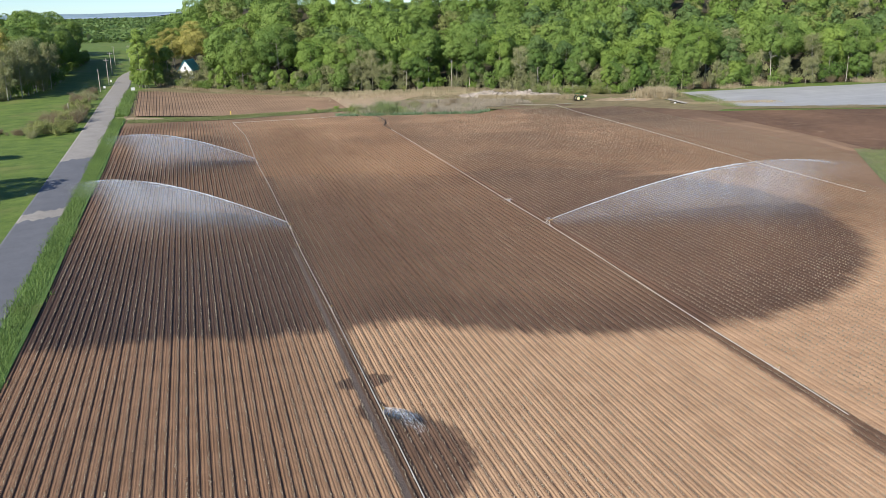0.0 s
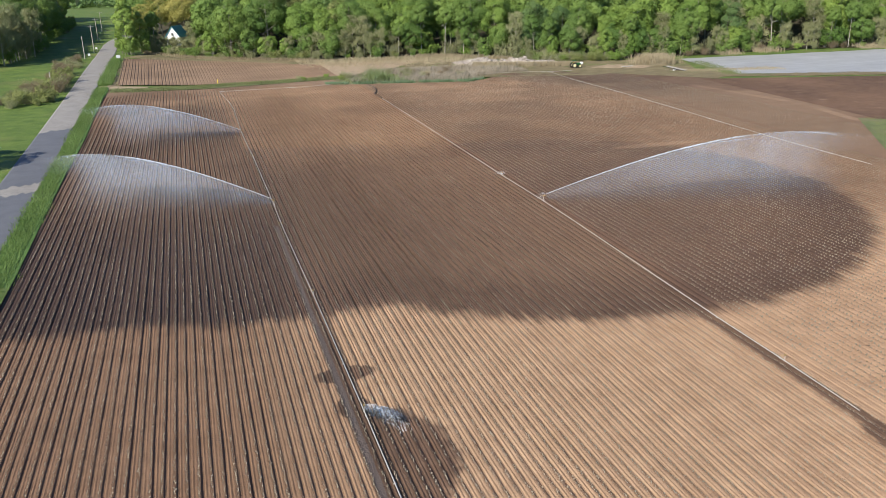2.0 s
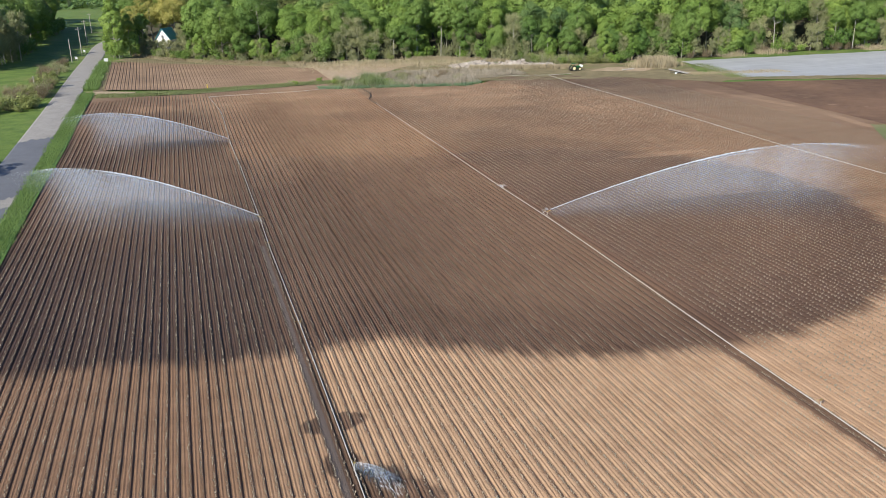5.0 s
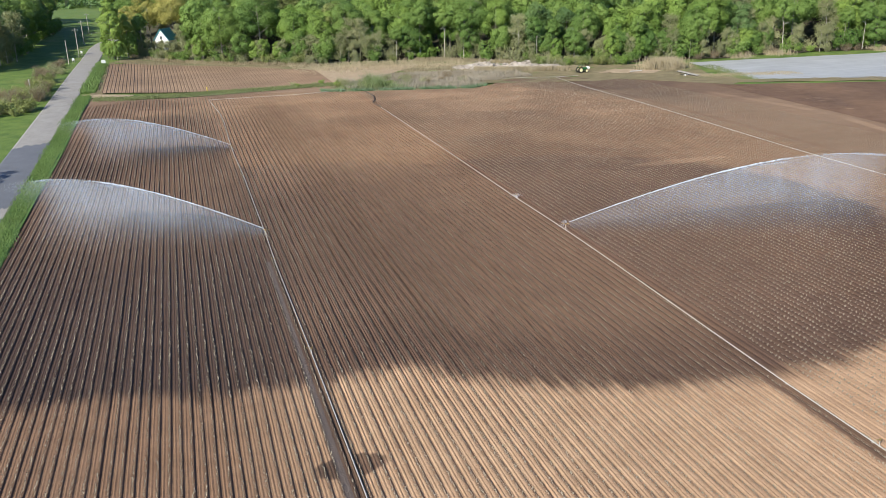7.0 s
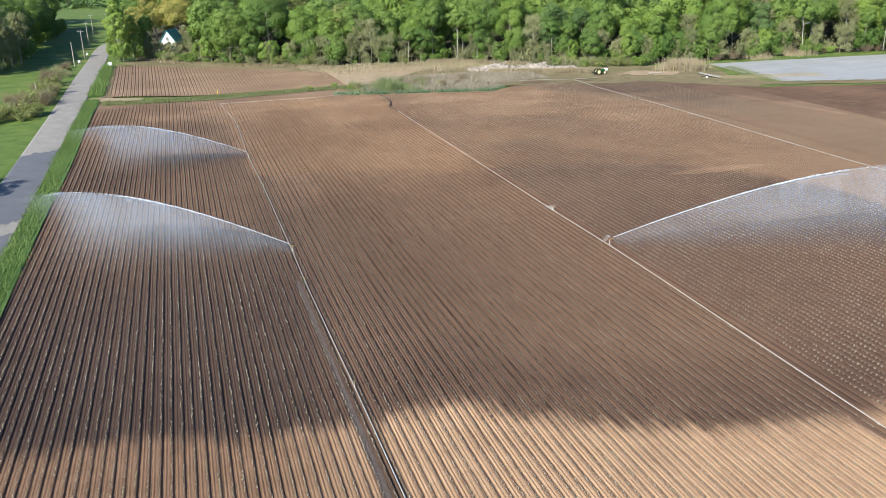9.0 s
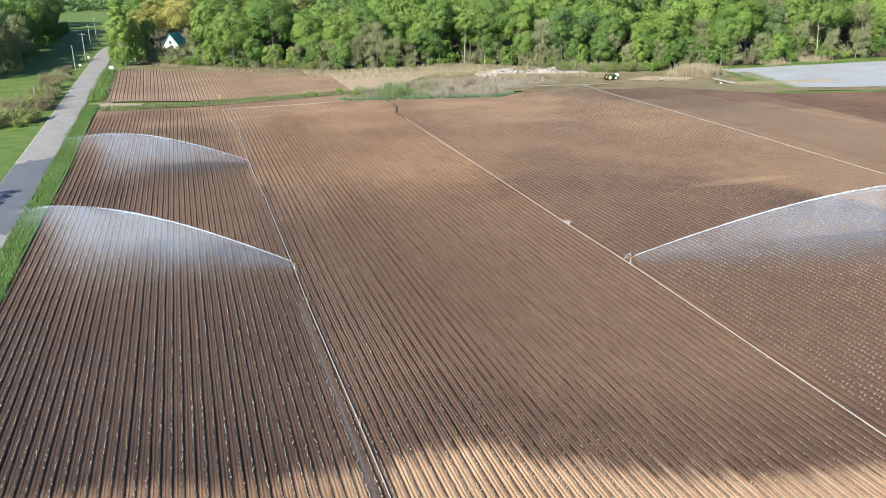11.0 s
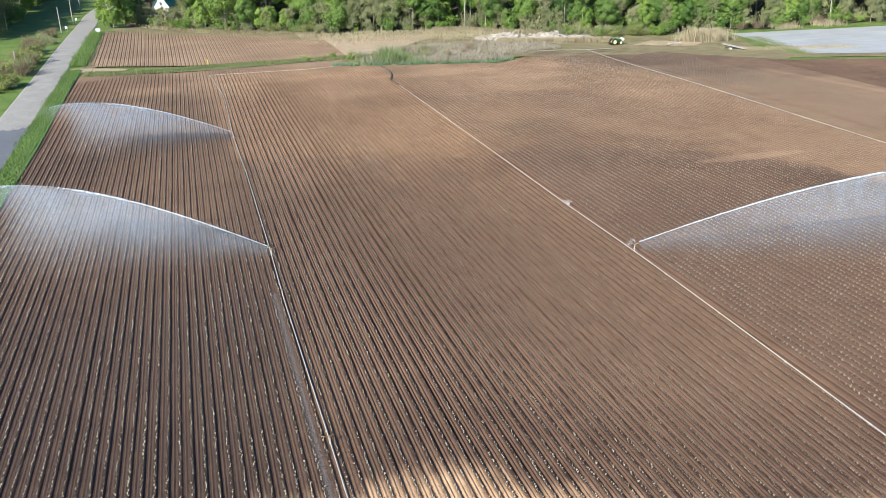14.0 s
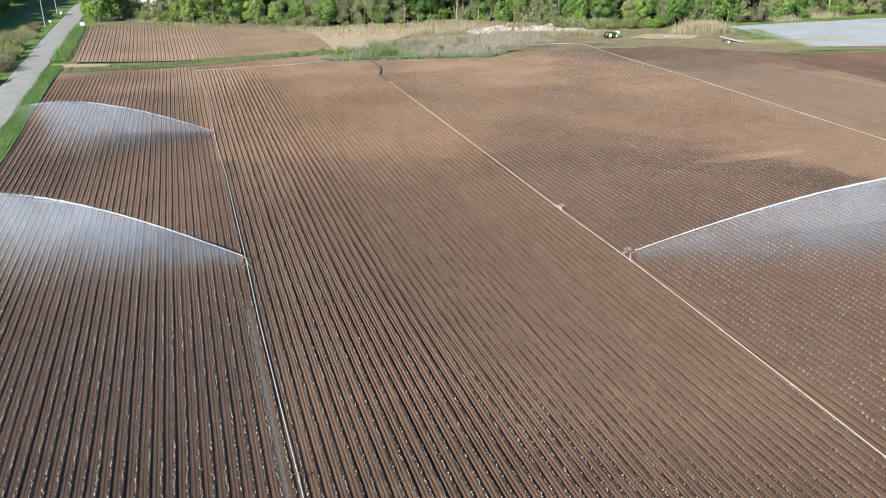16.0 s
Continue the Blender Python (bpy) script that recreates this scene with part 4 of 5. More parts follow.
def woodland(name, spots, thin, label, swell=1.7):
    """Far trees that close into one canopy, one object for each kind of leaf."""
    rng = np.random.default_rng(17)
    heap = {}
    for k, x, y, sc in spots:
        quads, leaf = CROWNS[k]
        q = quads[rng.random(len(quads)) < thin]
        c = q.mean(1, keepdims=True)
        q = c + (q - c) * swell
        a = rng.uniform(0, 6.283)
        r = np.array(((math.cos(a), -math.sin(a), 0), (math.sin(a), math.cos(a), 0), (0, 0, 1)))
        heap.setdefault(leaf.name, (leaf, []))[1].append(q @ r.T * sc + np.array((x, y, ground_z(x, y))))
    for leaf, qs in heap.values():
        tagged(soup(name, np.concatenate(qs), leaf), label, "woods", kind="stuff")


spots = []
for depth, step in ((19, 10.5), (30, 10.5), (42, 10.8), (55, 11.0), (70, 11.2), (87, 11.5), (106, 12.0), (128, 12.5), (152, 13.0), (178, 13.5), (200, 14.0)):
    x = -10.0 if depth < 60 else -4.0
    while x < 300 + depth * 0.8:
        px = x + random.uniform(-3, 3)
        if (-13 < px < 11 and depth < 62) or (104 < px < 115 and depth < 50) or (180 < px < 187 and depth < 35):
            x += step
            continue
        spots.append((random.choice((0, 1, 0, 1, 2, 3, 4, 2, 0, 12) if px < 170 else (0, 1, 2, 4, 7, 12, 3, 9)), px, float(forest_edge(px)) + depth + random.uniform(-3, 3), random.uniform(0.85, 1.15)))
        x += step * random.uniform(0.8, 1.25)
woodland("woodland", spots, 0.3, "closed green canopy of the woods up the slope")
# tall bright tree beside the road, trees round the house
for k, x, y, sc in ((13, -19.0, 350, 1.05), (13, -14.6, 357, 0.75), (10, -21.4, 354, 0.7), (9, -11.0, 362, 0.6), (10, -12.5, 352, 0.6), (6, 3.0, 400, 1.2), (6, -7, 414, 1.05), (6, 4, 418, 0.95), (6, -14, 404, 0.85), (6, -15, 391, 0.7),
                   (7, -2, 424, 0.8), (0, 10, 412, 0.95), (1, -12, 430, 1.0), (0, -18, 440, 0.9), (4, 0, 440, 1.0), (8, -9.5, 358, 0.56), (8, -6.5, 356, 0.56), (8, -4.4, 357, 0.55), (8, -2.6, 356, 0.56), (8, -0.8, 355, 0.55), (8, 1.0, 356, 0.56), (8, 2.6, 354, 0.55), (8, 4.4, 355, 0.6), (8, 6.3, 352, 0.6), (10, -17.0, 348.5, 0.62), (10, -20.2, 348, 0.55), (5, -18.0, 347.5, 0.5), (7, 8.6, 349, 0.4), (8, -2.4, 366, 0.5), (8, 2.8, 366, 0.5), (8, 7.5, 350, 0.6),
                   (10, 9.5, 356, 0.7), (5, 7.5, 372, 0.7), (7, 5.0, 366, 0.55), (7, -9.5, 374, 0.5), (8, -1.5, 360, 0.3), (8, 0.5, 362, 0.28), (2, 12, 380, 0.8), (7, 4.5, 384, 0.6), (5, -12, 378, 0.6)):
    plant_tree(k, x, y, sc)
# woods on the other side of the road
WOOD_Y, WOOD_X = (300, 330, 362, 420, 520, 640, 900), (-74, -64, -58, -59, -62, -66, -90)
for k in range(34):
    y = 318 + 250 * (k / 33) ** 1.2 + random.uniform(-3, 3)
    x = float(np.interp(y, WOOD_Y, WOOD_X)) - random.choice((0, 2, 6)) - random.uniform(0, 3)
    plant_tree(random.choice((8, 7, 12, 12, 7) if y < 352 else (4, 0, 12, 0, 1)), x, y, random.uniform(0.75, 1.0) * (1.0 if y < 352 else 1.08))
spots = []
for k in range(150):
    y = random.uniform(330, 700)
    spots.append((random.choice((12, 12, 7, 6, 0) if y < 420 else (4, 0, 12, 1, 1)), float(np.interp(y, WOOD_Y, WOOD_X)) - 9 - 85 * random.random(), y, random.uniform(1.0, 1.35)))
woodland("woodland", spots, 0.26, "dark green woods beside the meadow")
for k in range(12):
    y = 320 + 40 * k / 11
    plant_tree(random.choice((7, 8, 7)), float(np.interp(y, WOOD_Y, WOOD_X)) + random.uniform(1.0, 5.0), y, random.uniform(0.85, 1.2))
for x, y in ((-68, 452), (-64, 505), (-78, 560)):
    plant_tree(9, x, y, 1.0)
# trees beside the near meadow that shade it
for x, y, sc in ((-52, 124, 0.75), (-52, 133, 0.85), (-52, 142, 0.85), (-51, 150, 0.9), (-54, 158, 0.85), (-57, 170, 0.85), (-63, 188, 0.85)):
    plant_tree(random.choice((0, 4, 5)), x, y, sc)
# far trees on the plain beyond the crest of the road
spots = []
for k in range(120):
    y = random.uniform(460, 1250)
    x = random.uniform(-0.2, 0.06) * y + (random.choice((-14, 14)) if y < 700 else 0)
    if not -0.135 * y < x < (-12 if y < 640 else -0.045 * y):
        spots.append((random.choice((0, 1, 4, 2, 7, 9)), x, y, random.uniform(0.5, 0.85)))
woodland("far_trees", spots, 0.16, "green trees scattered on the far plain")
rng = np.random.default_rng(9)
m = 52000
fy_ = rng.uniform(1100, 3850, m)
fx_ = rng.uniform(-0.3, 0.12, m) * fy_
grove = np.sin(fx_ * 0.011 + 2) * np.sin(fy_ * 0.006) + 0.35 * rng.normal(size=m)
fx_, fy_ = fx_[grove > 0.0], fy_[grove > 0.0]
fz_ = terrain(fx_, fy_) + rng.uniform(1, 8, len(fx_))
d = rng.normal(size=(len(fx_), 4, 3)) * np.array((3.0, 3.0, 1.8))
tagged(soup("far_woods", np.stack([fx_, fy_, fz_], 1)[:, None] + d, LEAVES["dark"]), "hazy far woods on the plain", "woods", kind="stuff")

# bushes: along the wood's edge, the thicket at the field end, the hedge beside the road
random.seed(8)
x = -14.0
while x < 290:
    px = x
    py = float(forest_edge(px)) - random.uniform(-1.0, 3.0)
    if not (84 < px < 124 and random.random() < 0.75):
        plant_tree(random.choice((0, 0, 1, 2, 2, 0, 4) if px < 150 else (2, 3, 3, 0, 1, 2)), px, py, random.uniform(0.6, 1.15), pool=BUSHES)
    if random.random() < 0.8 and not -9 < px < 6:
        plant_tree(random.choice((0, 1, 0, 2, 0)), px + random.uniform(-1, 1), py + random.uniform(2, 5), random.uniform(1.3, 2.3), pool=BUSHES)
    x += random.uniform(4.0, 7.2)
for k in range(22):
    t = random.random()
    px = 46 + 38 * t
    py = 244 - 10 * t + 4 + 17 * random.random()
    plant_tree(random.choice((1, 2, 2, 4)) if px < 62 else random.choice((2, 3, 2, 3)), px, py, random.uniform(0.4, 0.8), pool=BUSHES)
for k in range(20):
    px = -10 + 58 * random.random()
    plant_tree(random.choice((2, 2, 0, 4, 2)), px, float(forest_edge(px)) - 2.5 - 2.0 * random.random(), random.uniform(0.7, 1.3), pool=BUSHES)
for k in range(22):
    px = 114 + 34 * (k + random.random()) / 22
    plant_tree(random.choice((1, 2, 0, 4, 2)), px, float(forest_edge(px)) - 5 - 5 * random.random(), random.uniform(0.7, 1.25), pool=BUSHES)
for k in range(9):
    plant_tree(random.choice((1, 2)), 33 + 15 * random.random(), 252 + 8 * random.random(), random.uniform(0.25, 0.5), pool=BUSHES)
for k in range(66):
    t = random.random()
    py = 228 + 108 * t
    px = float(np.interp(py, ROAD_Y, ROAD_X)) - 5.6 - 11 * random.random() ** 1.3 * (1.2 - 0.7 * t)
    plant_tree(random.choice((2, 4, 3, 4, 2, 4, 3)), px, py, random.uniform(0.4, 1.25) * (1.1 - 0.3 * t), pool=BUSHES)
for k in range(26):
    y = 318 + 260 * (k / 25) ** 1.2
    plant_tree(random.choice((0, 2, 2, 3) if y < 362 else (0, 0, 1, 0)), float(np.interp(y, WOOD_Y, WOOD_X)) + random.uniform(-1, 4), y, random.uniform(1.2, 2.2), pool=BUSHES)
for k in range(20):
    plant_tree(random.choice((3, 3, 2)), -34 - 22 * random.random(), 233 + 8 * random.random(), random.uniform(0.35, 0.65), pool=BUSHES)


for ob in KINDS + BUSHES:
    if ob not in used:
        for p in list(ob.children):
            bpy.data.objects.remove(p)
        bpy.data.objects.remove(ob)


# ---- grasses, reeds, seedlings ----
def blades(name, x, y, height, width, material, label, category, lean=0.35, seed=1):
    rng = np.random.default_rng(seed)
    n = len(x)
    z = terrain(x, y)
    h = height * rng.uniform(0.55, 1.25, n)
    a = rng.uniform(0, 6.283, n)
    w = np.stack([np.cos(a), np.sin(a), 0 * a], 1) * (width * rng.uniform(0.6, 1.3, n))[:, None]
    p = np.stack([x, y, z], 1)
    tip = p + np.stack([rng.normal(0, lean, n) * h, rng.normal(0, lean, n) * h, h], 1)
    return tagged(soup(name, np.stack([p - w, p + w, tip + w * 0.25, tip - w * 0.25], 1), material), label, category, kind="stuff")


rng = np.random.default_rng(2)
y = rng.uniform(34, 256, 26000)
x = -21.0 + 1.4 * rng.uniform(-1, 1, len(y)) + (0.28 + 0.2 * np.sin(y * 0.21)) * rng.normal(0, 1, len(y)) - 0.004 * (y - 34)
blades("verge_grass", x, y, 0.42, 0.07, BLADES, "lush green grass beside the road", "grass")
y = rng.uniform(261, 335, 7000)
lobe = np.where(rng.random(7000) < 0.6, -22.2, -20.4 - 0.01 * (y - 261)) + 0.55 * rng.normal(size=7000)
blades("verge_grass", lobe - 0.008 * (y - 261), y, 0.95, 0.1, BLADES, "lush green grass beside the road", "grass", seed=3)
x = rng.uniform(-19, 46, 9000)
blades("headland_grass", x, np.interp(x, (-20, -12, 0, 12, 46), (249, 248.5, 252.8, 256.3, 257.6)) + rng.normal(0, 1.6, 9000), 0.5, 0.08, DULL_BLADES, "green grass along the field end", "grass", seed=4)
x = rng.uniform(40, 86, 6000)
tuft = np.sin(x * 1.7) + np.sin(x * 0.63 + 1.0) + rng.normal(0, 0.6, 6000)
x = x[tuft > -0.7]
blades("thicket_grass", x, main_top(x) + 0.3 + np.abs(rng.normal(0, 1.7, len(x))), 0.6, 0.08, TEAL_BLADES, "blue-green grass fringing the thicket", "grass", 0.6, seed=5)
x = rng.normal(56, 4.6, 3000)
deep = rng.uniform(0, 11, 3000)
tall = 1.0 + 2.6 * np.exp(-((x - 55.5) / 3.6) ** 2) * (0.6 + 0.4 * np.sin(x * 1.9 + deep))
blades("willow_shoots", x, main_top(x) + 2.5 + deep, tall, 0.06, WILLOW, "pale green willow shoots in the thicket", "shrubs", 0.38, seed=15)
x = rng.uniform(48, 86, 6000)
deep = rng.uniform(0, 17, 6000)
tall = 0.7 + 0.9 * (0.5 + 0.5 * np.sin(x * 0.8 + 0.5 * deep)) * (0.5 + 0.5 * np.sin(x * 0.37 + 2))
blades("brushwood", x, main_top(x) + 2 + deep, tall * 1.2, 0.05, BRUSH, "grey-brown bare brushwood in the thicket", "shrubs", 0.6, seed=16)
x = rng.uniform(-14, 48, 8000)
blades("straw_grass", x, forest_edge(x) - 4.5 + rng.normal(0, 2.6, 8000), 0.9, 0.08, REED, "dry straw-coloured grass along the wood", "grass", 0.4, seed=17)
x = rng.uniform(84, 126, 7000)
blades("reeds", x, forest_edge(x) - 4 + rng.normal(0, 2.2, 7000), 1.2, 0.045, REED, "tall dry straw-coloured reeds", "reeds", 0.15, seed=6)
x = rng.uniform(160, 270, 6000)
x = np.concatenate([rng.normal(151, 3.2, 4500), x[np.sin(x * 0.31) + np.sin(x * 0.13 + 1) > 0.4]])
blades("reeds", x, np.where(x < 165, 250, forest_edge(x) - 2) + rng.normal(0, 2.2, len(x)), np.where(x < 165, 3.0, 1.7), 0.045, REED, "tall dry straw-coloured reeds", "reeds", 0.15, seed=7)
x = rng.uniform(40, 100, 9000)
blades("straw_grass", x, forest_edge(x) - 13 + rng.normal(0, 10, 9000), 0.7, 0.09, REED, "dry straw-coloured grass before the woods", "grass", 0.4, seed=8)
x = rng.uniform(94, 128, 7000)
blades("reeds", x, 267 - 0.3 * (x - 108.5) - np.abs(rng.normal(0, 2.0, 7000)), 1.3, 0.05, REED, "dry straw-coloured reeds before the rubble", "reeds", 0.25, seed=19)
x = rng.uniform(56, 106, 11000)
blades("brushwood", x, np.maximum(main_top(x) + 3, 246) + 24 * rng.random(11000) ** 1.3, 0.8, 0.06, BRUSH, "grey-brown dead stems on the rough ground", "shrubs", 0.5, seed=20)
t = rng.uniform(0, 1, 5000)
blades("film_edge_grass", 157.0 + 10 * t + rng.normal(0, 1.6, 5000), 213.5 + 36 * t + rng.normal(0, 1.0, 5000), 0.28, 0.09, DULL_BLADES, "green grass growing over the film's end", "grass", seed=18)
x = rng.uniform(145, 178, 2600)
blades("straw_grass", x, np.interp(x, (145, 200), (229, 216)) + rng.normal(0, 2.2, 2600), 0.4, 0.08, REED, "dry straw-coloured grass between the fields", "grass", 0.4, seed=9)
t = rng.uniform(0, 1, 6000)
blades("wedge_grass", 112 + 22.5 * t + rng.exponential(7, 6000), 108 + 33 * t - rng.exponential(7, 6000) * 0.9, 0.25, 0.1, DULL_BLADES, "green grass on the wedge between fields", "grass", seed=10)


def seedlings(name, x0, x1, y0, y1, gap, label, seed, size, rise=0.08):
    """Young plants set along every row, each of a few leaves."""
    rng = np.random.default_rng(seed)
    rows = np.arange(math.ceil(x0 / ROW), math.floor(x1 / ROW))
    n = int((y1 - y0) / gap)
    X = np.repeat(rows * ROW + SHIFT, n)
    Y = np.tile(y0 + gap * np.arange(n), len(rows)) + rng.normal(0, gap * 0.06, len(rows) * n)
    keep = (rng.uniform(size=len(X)) > 0.06) & (Y < main_top(X) - 1.5)
    X, Y = X[keep], Y[keep]
    X = X + rng.normal(0, 0.03, len(X)) + wobble(X, Y)
    Z = terrain(X, Y) + rise
    p = np.stack([X, Y, Z], 1)
    out = []
    for k in range(4):
        a = rng.uniform(0, 6.283, len(X))
        s = size * rng.uniform(0.6, 1.3, len(X))
        d = np.stack([np.cos(a), np.sin(a), 1.5 + 0 * a], 1) * s[:, None]
        w = np.stack([-np.sin(a), np.cos(a), 0 * a], 1) * (s * 0.5)[:, None]
        tip = p + d * np.array((1.3, 1.3, 0.95))
        out.append(np.stack([p - w * 0.5, p + d * 0.55 + w * 1.3, tip], 1))
    return tagged(soup(name, np.concatenate(out), SEEDLING), label, "seedlings", kind="stuff")


seedlings("seedlings", -19.0, 48.0, 30, 130, 0.25, "rows of pale green young vegetable plants", 21, 0.08)
seedlings("seedlings", -19.0, 48.0, 130, 249, 0.36, "rows of pale green young vegetable plants", 22, 0.085)
seedlings("seedlings", 49.0, 111.0, 32, 248, 0.5, "pale green young plants in even rows", 23, 0.125, 0.05)
seedlings("seedlings", 112.0, 130.0, 125, 235, 0.6, "pale green young plants in even rows", 24, 0.11, 0.04)


# ---- things along the road and the woods ----
def utility_pole(x, y, height, label, arm=True):
    e = tagged(base("utility_pole", x, y), label, "utility pole", "utility poles")
    bm = bmesh.new()
    rod(bm, (0, 0, -0.5), (0, 0, height), 0.17, 0.12, 10)
    part("pole", bm, PALE_WOOD, e)
    if arm:
        bm = bmesh.new()
        box(bm, (0, 0.12, height - 0.7), (2.2, 0.1, 0.13), bevel=0.01)
        part("crossarm", bm, PALE_WOOD, e)
        for k in (-0.95, 0.3, 0.95):
            bm = bmesh.new()
            rod(bm, (k, 0.12, height - 0.64), (k, 0.12, height - 0.42), 0.05, 0.03, 6)
            part("insulator", bm, WHITE, e)


utility_pole(-32.8, 365.6, 10.8, "weathered wooden utility pole beside the road")
utility_pole(-33.9, 340.0, 8.2, "shorter weathered wooden pole beside the road", False)
utility_pole(-36.0, 425.0, 10.5, "weathered wooden utility pole beside the road")
utility_pole(-40.0, 500.0, 10.5, "weathered wooden utility pole beside the road")
utility_pole(-33.5, 520.0, 10.0, "weathered wooden utility pole beside the road")
utility_pole(-36.5, 268.0, 4.0, "short bare post in the rough grass", False)
utility_pole(12.0, 343.0, 9.5, "pale wooden pole at the wood's edge", False)


def board_sign(x, y, w, h, foot, label, turn=10):
    e = tagged(base("sign", x, y, None, turn), label, "sign")
    bm = bmesh.new()
    box(bm, (0, 0, foot + h / 2), (w, 0.05, h), bevel=0.01)
    part("board", bm, WHITE, e)
    for k in (-1, 1):
        bm = bmesh.new()
        box(bm, (k * w * 0.38, 0.055, (foot + h) / 2 - 0.1), (0.08, 0.06, foot + h + 0.1))
        part("post", bm, PALE_WOOD, e)


board_sign(-21.5, 328.4, 1.4, 1.2, 0.8, "blank white board sign on two posts")
board_sign(-32.6, 343.0, 0.8, 0.8, 0.9, "small white sign beside the road")
board_sign(-32.4, 372.0, 0.7, 0.9, 0.9, "small white sign further along the road")
e = tagged(base("marker_stake", 10.1, 259.5), "yellow marker stake in the grass", "stake")
bm = bmesh.new()
rod(bm, (0, 0, -0.1), (0, 0, 1.35), 0.12, 0.1, 8)
part("stake", bm, YELLOW, e)
bm = bmesh.new()
rod(bm, (0, 0, 1.35), (0, 0, 1.5), 0.16, 0.05, 8)
part("cap", bm, YELLOW, e)


def wheel(parent, x, y, r, w, rim_material=None):
    bm = bmesh.new()
    ring = []
    prof = ((0.62, -0.5), (0.9, -0.5), (1.0, -0.3), (1.0, 0.3), (0.9, 0.5), (0.62, 0.5))
    n = 20
    for k in range(n):
        a = 2 * math.pi * k / n
        lug = 1.0 if k % 2 else 0.96
        ring.append([bm.verts.new((x + r * q * (lug if q > 0.8 else 1) * math.cos(a), y + w * s, r + r * q * (lug if q > 0.8 else 1) * math.sin(a))) for q, s in prof])
    for k in range(n):
        for j in range(len(prof)):
            i = (j + 1) % len(prof)
            bm.faces.new((ring[k][j], ring[k][i], ring[(k + 1) % n][i], ring[(k + 1) % n][j]))
    bmesh.ops.recalc_face_normals(bm, faces=bm.faces)
    t = part("wheel", bm, TYRE, parent, "black lugged tyre with a yellow rim")
    bm = bmesh.new()
    rod(bm, (x, y - w * 0.42, r), (x, y + w * 0.42, r), r * 0.64, sides=18)
    rod(bm, (x, y - w * 0.56, r), (x, y + w * 0.56, r), r * 0.2, sides=10)
    part("rim", bm, rim_material or CREAM, t)


def tractor(x, y, turn):
    e = tagged(base("tractor", x, y, None, turn, 0.92), "green farm tractor with yellow wheels parked by the woods", "tractor")
    for sy in (-0.85, 0.85):
        wheel(e, -0.8, sy, 0.98, 0.5)
        wheel(e, 1.45, sy * 0.9, 0.68, 0.36)
    bm = bmesh.new()
    box(bm, (1.0, 0, 1.35), (1.9, 0.75, 0.75), bevel=0.1)
    box(bm, (0.4, 0, 0.95), (3.0, 0.5, 0.45), bevel=0.05)
    part("hood", bm, GREEN, e)
    bm = bmesh.new()
    box(bm, (-0.55, 0, 1.1), (1.3, 0.9, 0.3), bevel=0.05)
    for sy in (-0.72, 0.72):
        box(bm, (-0.9, sy, 1.82), (1.2, 0.42, 0.08), bevel=0.03)
    part("fenders", bm, GREEN, e)
    bm = bmesh.new()
    box(bm, (-0.55, 0, 1.5), (0.5, 0.5, 0.12), bevel=0.04)
    box(bm, (-0.8, 0, 1.78), (0.12, 0.5, 0.5), bevel=0.04)
    part("driver_seat", bm, YELLOW, e)
    bm = bmesh.new()
    for sy in (-0.55, 0.55):
        rod(bm, (-1.15, sy, 1.1), (-1.15, sy, 2.5), 0.045, sides=6)
    rod(bm, (-1.15, -0.55, 2.5), (-1.15, 0.55, 2.5), 0.045, sides=6)
    part("roll_bar", bm, TYRE, e)
    bm = bmesh.new()
    box(bm, (-0.6, 0, 2.56), (1.5, 1.35, 0.1), bevel=0.04)
    part("canopy", bm, GREEN, e, "dark green sun canopy")
    bm = bmesh.new()
    for sy in (-0.55, 0.55):
        rod(bm, (-0.05, sy, 1.2), (-0.05, sy, 2.52), 0.035, sides=6)
    part("canopy_post", bm, TYRE, e)
    bm = bmesh.new()
    rod(bm, (0.2, 0, 1.5), (-0.12, 0, 1.95), 0.03, sides=6)
    bmesh.ops.create_cone(bm, segments=14, radius1=0.2, radius2=0.2, depth=0.03, cap_ends=True, matrix=pose(-0.14, 0, 1.97, 0, -55, 0))
    part("steering_wheel", bm, TYRE, e)
    bm = bmesh.new()
    rod(bm, (1.2, 0.28, 1.7), (1.2, 0.28, 2.4), 0.04, sides=8)
    part("exhaust", bm, TYRE, e)
    bm = bmesh.new()
    rod(bm, (2.35, -0.6, 1.6), (2.35, 0.6, 1.6), 0.42, sides=14)
    box(bm, (2.05, 0, 1.1), (0.5, 0.5, 0.3), bevel=0.03)
    part("front_tank", bm, WHITE, e, "pale white tank on the front")
    bm = bmesh.new()
    box(bm, (-1.9, 0, 0.75), (0.9, 1.6, 0.14), bevel=0.03)
    for sy in (-0.7, 0, 0.7):
        box(bm, (-2.2, sy, 0.45), (0.1, 0.08, 0.7))
    part("rear_tool", bm, TYRE, e)


tractor(123.6, 253.0, 2)


